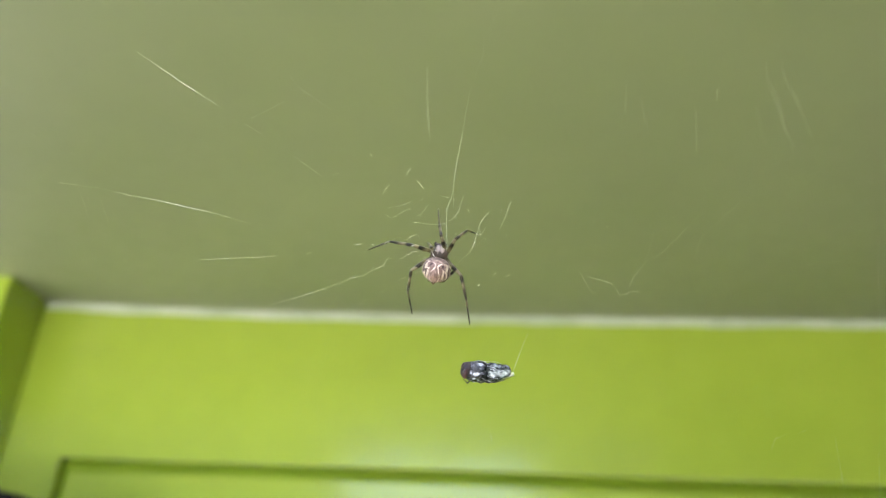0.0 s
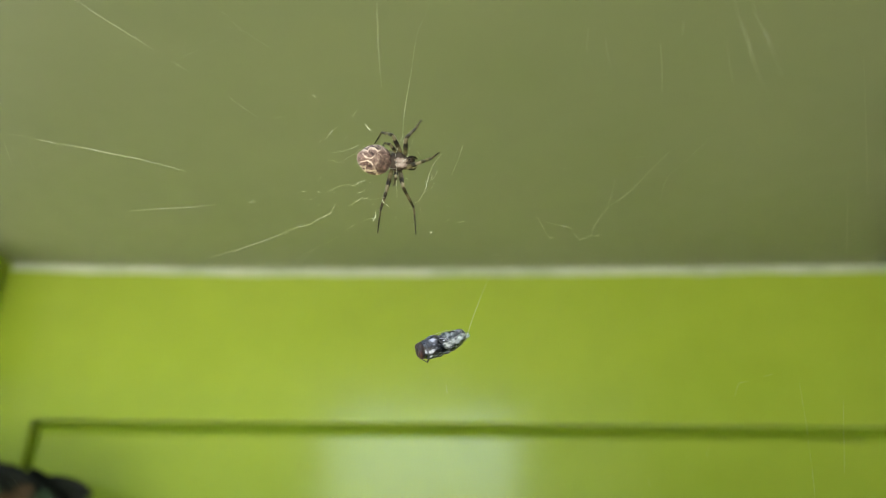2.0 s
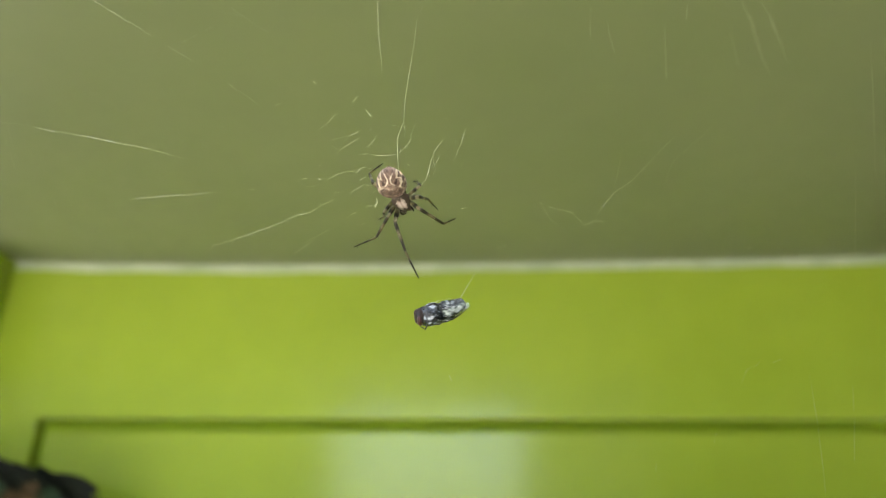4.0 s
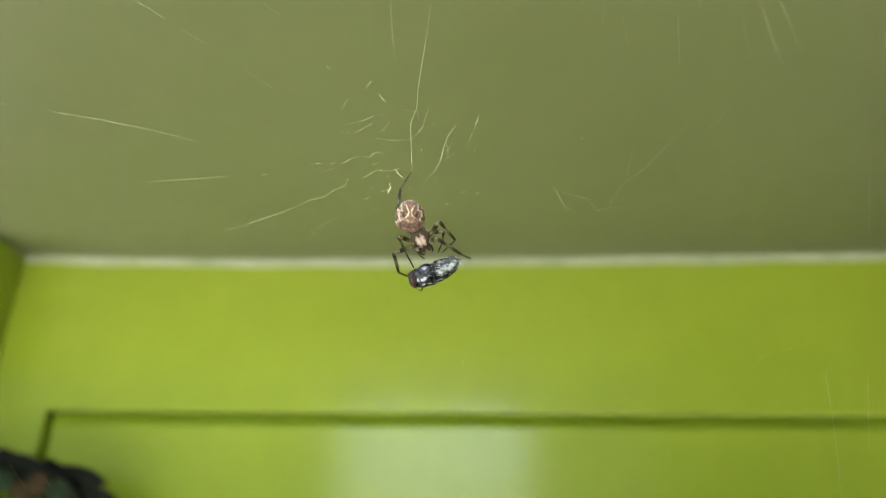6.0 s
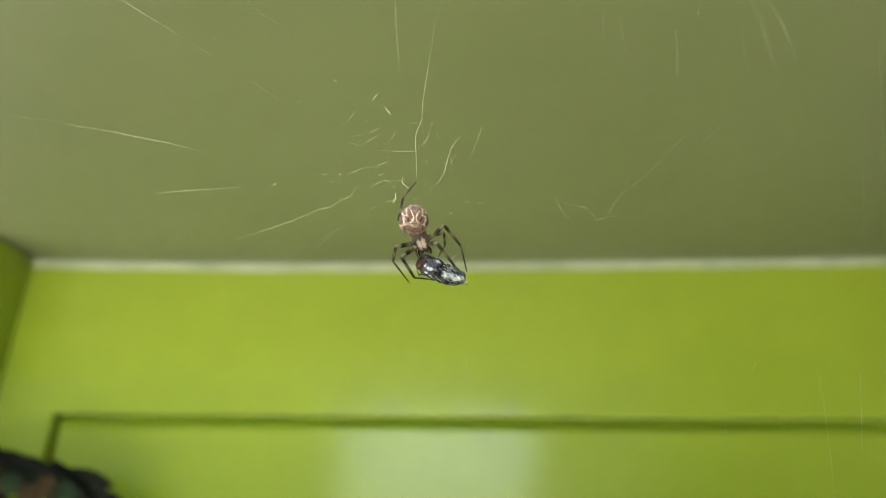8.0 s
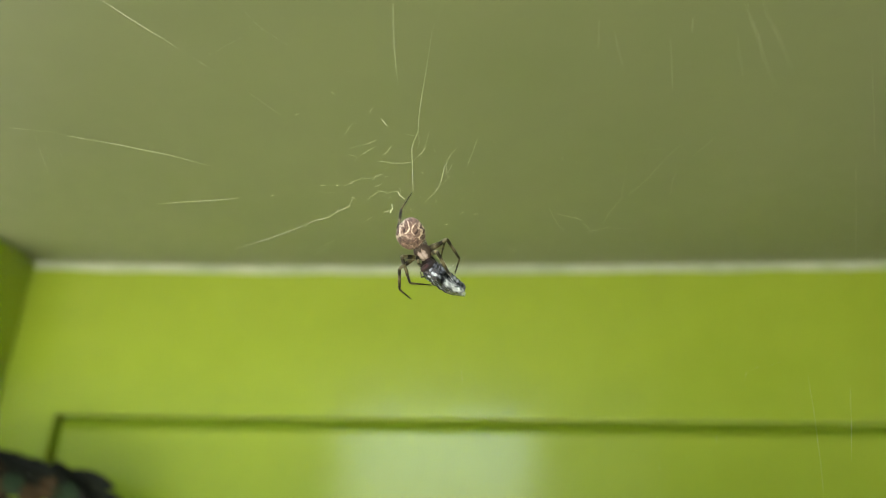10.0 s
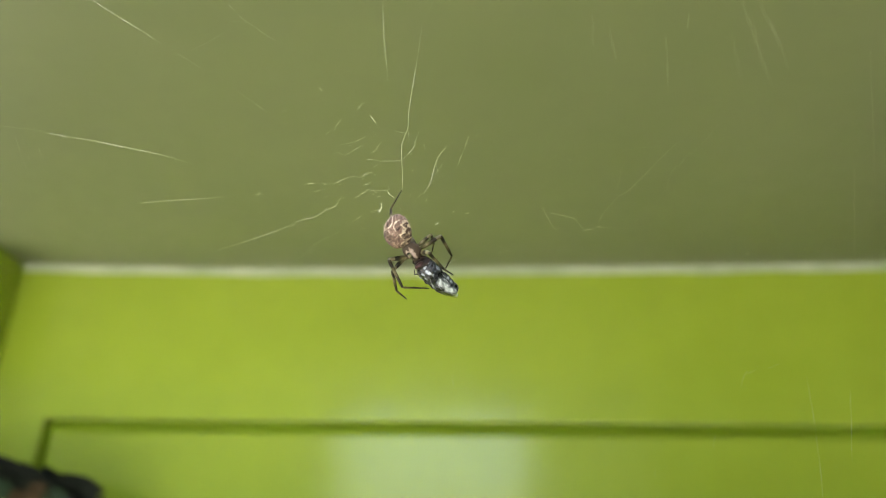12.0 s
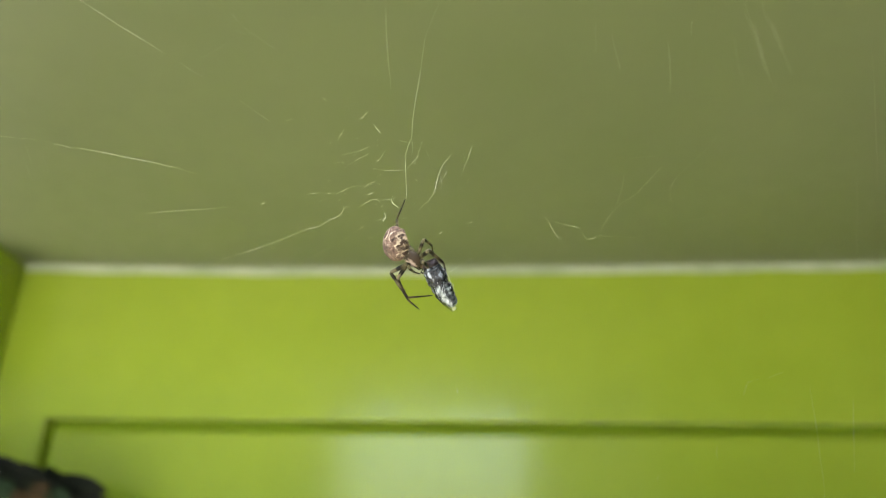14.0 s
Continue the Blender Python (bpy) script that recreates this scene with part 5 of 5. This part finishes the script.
stance(12.5, (-1.71, -7.09, 0.60), (0.08, -11.44, 0.07), (-0.65, -0.24, 0.92), (-0.14, -0.97, -0.10), {
    "L1": ((4.26, -12.68, 4.05), (5.46, -14.53, -1.10), (7.24, -15.64, -5.97)),
    "L2": ((4.16, -7.90, 0.83), (7.11, -11.42, -1.81), (6.05, -14.38, -5.70)),
    "L3": ((3.90, -9.04, 0.19), (3.69, -10.40, -2.58), (2.98, -11.63, -5.22)),
    "L4": ((-0.82, -7.46, -3.54), (-1.62, -6.55, -8.19), (-2.22, -5.82, -12.69)),
    "R1": ((-3.71, -12.94, 2.34), (-0.99, -17.53, 0.62), (3.92, -17.90, -1.33)),
    "R2": ((-3.98, -14.98, -0.08), (-2.92, -18.74, -3.67), (0.04, -20.30, -7.38)),
    "R3": ((-0.32, -12.14, 1.94), (0.02, -12.67, -1.09), (0.41, -13.00, -4.05)),
    "R4": ((-3.32, -6.50, -0.33), (-3.44, -2.87, -3.46), (-1.14, 0.64, -5.36)),
})
stance(13.0, (-1.52, -7.78, 0.60), (1.44, -10.76, -1.54), (-0.72, -0.78, 0.45), (-0.12, -0.96, -0.25), {
    "L1": ((3.23, -12.70, 2.98), (6.19, -16.17, -0.26), (9.09, -19.46, -3.24)),
    "L2": ((4.43, -9.09, 2.83), (7.33, -12.08, -0.44), (7.21, -14.82, -4.62)),
    "L3": ((3.75, -7.41, -0.50), (4.62, -9.01, -3.00), (4.78, -10.82, -5.39)),
    "L4": ((0.35, -8.48, -4.87), (-0.74, -7.38, -9.41), (-1.45, -6.77, -13.91)),
    "R1": ((-2.81, -12.54, -2.73), (-1.21, -17.73, -4.06), (3.25, -16.50, -6.66)),
    "R2": ((-2.07, -13.75, -2.70), (-1.52, -18.04, -5.76), (0.65, -20.58, -9.47)),
    "R3": ((0.57, -12.07, -0.28), (1.46, -13.71, -2.75), (2.12, -13.58, -5.68)),
    "R4": ((-2.27, -5.80, -1.90), (-2.90, -3.34, -5.97), (-1.18, 0.58, -7.65)),
})
stance(13.5, (-2.06, -8.05, 0.60), (0.79, -10.67, -2.07), (-0.70, -0.84, 0.39), (-0.12, -0.96, -0.25), {
    "L1": ((2.70, -12.82, 2.19), (5.71, -16.07, -1.24), (8.34, -18.95, -4.82)),
    "L2": ((3.73, -9.36, 2.38), (6.97, -12.40, -0.51), (7.06, -15.21, -4.64)),
    "L3": ((3.17, -7.40, -1.07), (4.33, -8.59, -3.68), (4.59, -10.13, -6.25)),
    "L4": ((-0.21, -8.60, -5.34), (-1.32, -7.52, -9.88), (-2.04, -6.94, -14.39)),
    "R1": ((-3.27, -13.03, -3.30), (-1.00, -18.11, -3.93), (4.05, -17.82, -5.50)),
    "R2": ((-2.04, -14.18, -3.19), (-1.04, -18.21, -6.49), (0.85, -20.71, -10.39)),
    "R3": ((0.22, -11.89, -0.71), (1.46, -13.55, -3.02), (2.13, -13.66, -5.94)),
    "R4": ((-2.42, -5.45, -1.73), (-2.93, -3.21, -5.94), (-1.43, 0.56, -8.11)),
})
stance(14.0, (-2.51, -7.97, 0.60), (0.41, -10.72, -1.87), (-0.72, -0.82, 0.40), (-0.12, -0.96, -0.25), {
    "L1": ((2.47, -11.34, 2.83), (3.89, -12.98, -2.34), (5.42, -15.24, -6.88)),
    "L2": ((3.45, -9.16, 2.49), (5.95, -11.43, -1.60), (6.68, -14.14, -5.74)),
    "L3": ((2.40, -7.27, -0.83), (3.89, -8.36, -3.32), (4.16, -10.46, -5.46)),
    "L4": ((-0.66, -8.35, -5.08), (-1.73, -7.26, -9.63), (-2.42, -6.65, -14.14)),
    "R1": ((-3.58, -13.17, -3.11), (-0.60, -17.89, -3.58), (3.94, -17.64, -6.30)),
    "R2": ((-2.34, -14.29, -3.05), (-0.70, -18.36, -6.02), (1.29, -20.49, -10.08)),
    "R3": ((-0.18, -12.43, -0.99), (0.75, -13.25, -3.84), (1.72, -13.65, -6.65)),
    "R4": ((-2.45, -5.32, -1.83), (-2.72, -3.37, -6.20), (-1.23, 0.54, -8.12)),
})

prey_at(0.0, (2.79, -21.99, 0.00), (11.87, -22.07, -1.95))
prey_at(0.5, (1.97, -23.38, 0.00), (11.02, -21.82, -1.60))
prey_at(1.0, (3.05, -26.42, 0.00), (11.67, -22.92, -1.08))
prey_at(1.5, (3.42, -26.44, 0.00), (11.98, -22.93, -1.34))
prey_at(2.0, (3.17, -27.47, 0.00), (11.67, -24.14, -1.78))
prey_at(2.5, (3.46, -27.17, 0.00), (12.12, -23.37, 0.00))
prey_at(3.0, (3.60, -27.12, 0.00), (11.93, -23.06, -1.22))
prey_at(5.5, (-0.42, -17.37, -1.20), (8.63, -16.98, -3.22))
prey_at(6.0, (-0.94, -19.77, -1.20), (7.55, -15.88, -2.05))
prey_at(6.5, (-2.77, -17.83, -1.20), (5.28, -13.21, -2.43))
prey_at(7.0, (-1.80, -18.40, -1.20), (6.68, -13.74, -1.20))
prey_at(7.5, (-2.49, -15.61, -1.20), (6.52, -13.79, -2.75))
prey_at(8.0, (-0.44, -14.80, -1.20), (8.19, -18.09, -2.60))
prey_at(10.5, (1.55, -13.37, -1.20), (8.74, -18.56, -3.69))
prey_at(11.0, (0.36, -13.92, -1.20), (7.85, -17.87, -4.47))
prey_at(11.5, (2.06, -12.91, -1.20), (8.44, -18.96, -3.85))
prey_at(12.0, (2.21, -12.86, -1.20), (9.03, -18.54, -3.68))
prey_at(12.5, (1.10, -13.58, -1.20), (8.69, -17.57, -4.27))
prey_at(13.0, (3.98, -11.57, -1.20), (8.19, -20.12, -1.20))
prey_at(13.5, (3.59, -11.47, -1.20), (7.85, -20.00, -1.20))
prey_at(14.0, (3.14, -11.21, -1.20), (7.93, -19.36, -1.20))


def glide(keys, t):
    """The vectors of keys at t, along smooth curves through them."""
    i = max(k for k, (at, _) in enumerate(keys[:-1]) if at <= t + 1e-6)
    (t0, a), (t1, b) = keys[i], keys[i + 1]
    h = t1 - t0
    s = (t - t0) / h

    def slope(k, j):
        if k == 0 or k == len(keys) - 1:
            return Vector((0, 0, 0))
        (ta, va), (tb, vb), (tc, vc) = keys[k - 1], keys[k], keys[k + 1]
        d0, d1 = (vb[j] - va[j]) / (tb - ta), (vc[j] - vb[j]) / (tc - tb)
        return Vector([0 if p * q <= 0 else 2 * p * q / (p + q) for p, q in zip(d0, d1)])

    out = []
    for j in range(len(a)):
        m0, m1 = slope(i, j) * h, slope(i + 1, j) * h
        out.append((2 * s ** 3 - 3 * s ** 2 + 1) * a[j] + (s ** 3 - 2 * s ** 2 + s) * m0 + (3 * s ** 2 - 2 * s ** 3) * b[j] + (s ** 3 - s ** 2) * m1)
    return out


def axes(y, z):
    """A turn whose y runs along y and whose z leans towards z."""
    y = y.normalized()
    x = y.cross(z).normalized()
    return Matrix((x, y, x.cross(y))).transposed().to_4x4()


def motions():
    body_rows, hind_rows, fly_rows, line_rows = [], [], [], []
    leg_rows = {(k, i): [] for k in leg_parts for i in range(3)}
    for n in range(0, 141):
        t = n / 10
        flat = glide(STANCES, t)
        hind, fore, back, along = flat[:4]
        # while it bites, the fore body rolls less than the hind body
        turn = axes(fore - hind, Vector((back.x * float(np.interp(t, [8.0, 10.5], [1.0, 0.35])), back.y, back.z)))
        local = Matrix.Translation(fore * MM) @ turn
        body_rows.append((t, WEB @ local))
        gone = local.inverted()
        tilt = Euler((radians(-9), 0, 0)).to_matrix().to_4x4()
        hind_rows.append((t, gone @ Matrix.Translation(hind * MM) @ axes(along, back) @ tilt))
        for j, key in enumerate(leg_parts):
            hx, hy, hz = HIPS[key[1]]
            sign = -1 if key[0] == "L" else 1
            at = Vector((sign * hx, hy, hz)) * MM
            for i in range(3):
                aim = gone @ (flat[4 + 3 * j + i] * MM)
                d = (aim - at).normalized()
                q = Vector((sign, 0, 0)).rotation_difference(d).to_matrix().to_4x4() @ Euler((0, sign * math.pi / 2, 0)).to_matrix().to_4x4()
                leg_rows[key, i].append((t, Matrix.Translation(at) @ q))
                at = at + d * LENGTHS[key[1]][i] * MM
        head, tail = glide(PREY_AT, t)
        x = (tail - head).normalized()
        z = Vector((0, 0.75, 0.65))
        y = z.cross(x).normalized()
        turn = Matrix((x, y, x.cross(y))).transposed().to_4x4()
        fly_rows.append((t, WEB @ Matrix.Translation((head + tail) / 2 * MM) @ turn))
        lean = radians(float(np.interp(t, [0.0, 3.2, 5.3, 14.0], [71, 71, 42, 36])))
        away = radians(float(np.interp(t, [0.0, 3.2, 5.3, 14.0], [8, 8, 55, 55])))
        line_rows.append((t, WEB @ Matrix.Translation((tail + x * float(np.interp(t, [3.2, 5.3], [0.3, -5.5])) + Vector((0.1, -0.45, 0)).lerp(Vector((0.3, 0, -2.0)), float(np.interp(t, [3.2, 5.3], [0, 1])))) * MM) @ Matrix.Rotation(lean, 4, "Z") @ Matrix.Rotation(away, 4, "Y")))
    walk(line, line_rows)
    walk(spider, body_rows)
    walk(hind_body, hind_rows)
    for (key, i), rows in leg_rows.items():
        walk(leg_parts[key][i], rows)
    walk(fly, fly_rows)


motions()
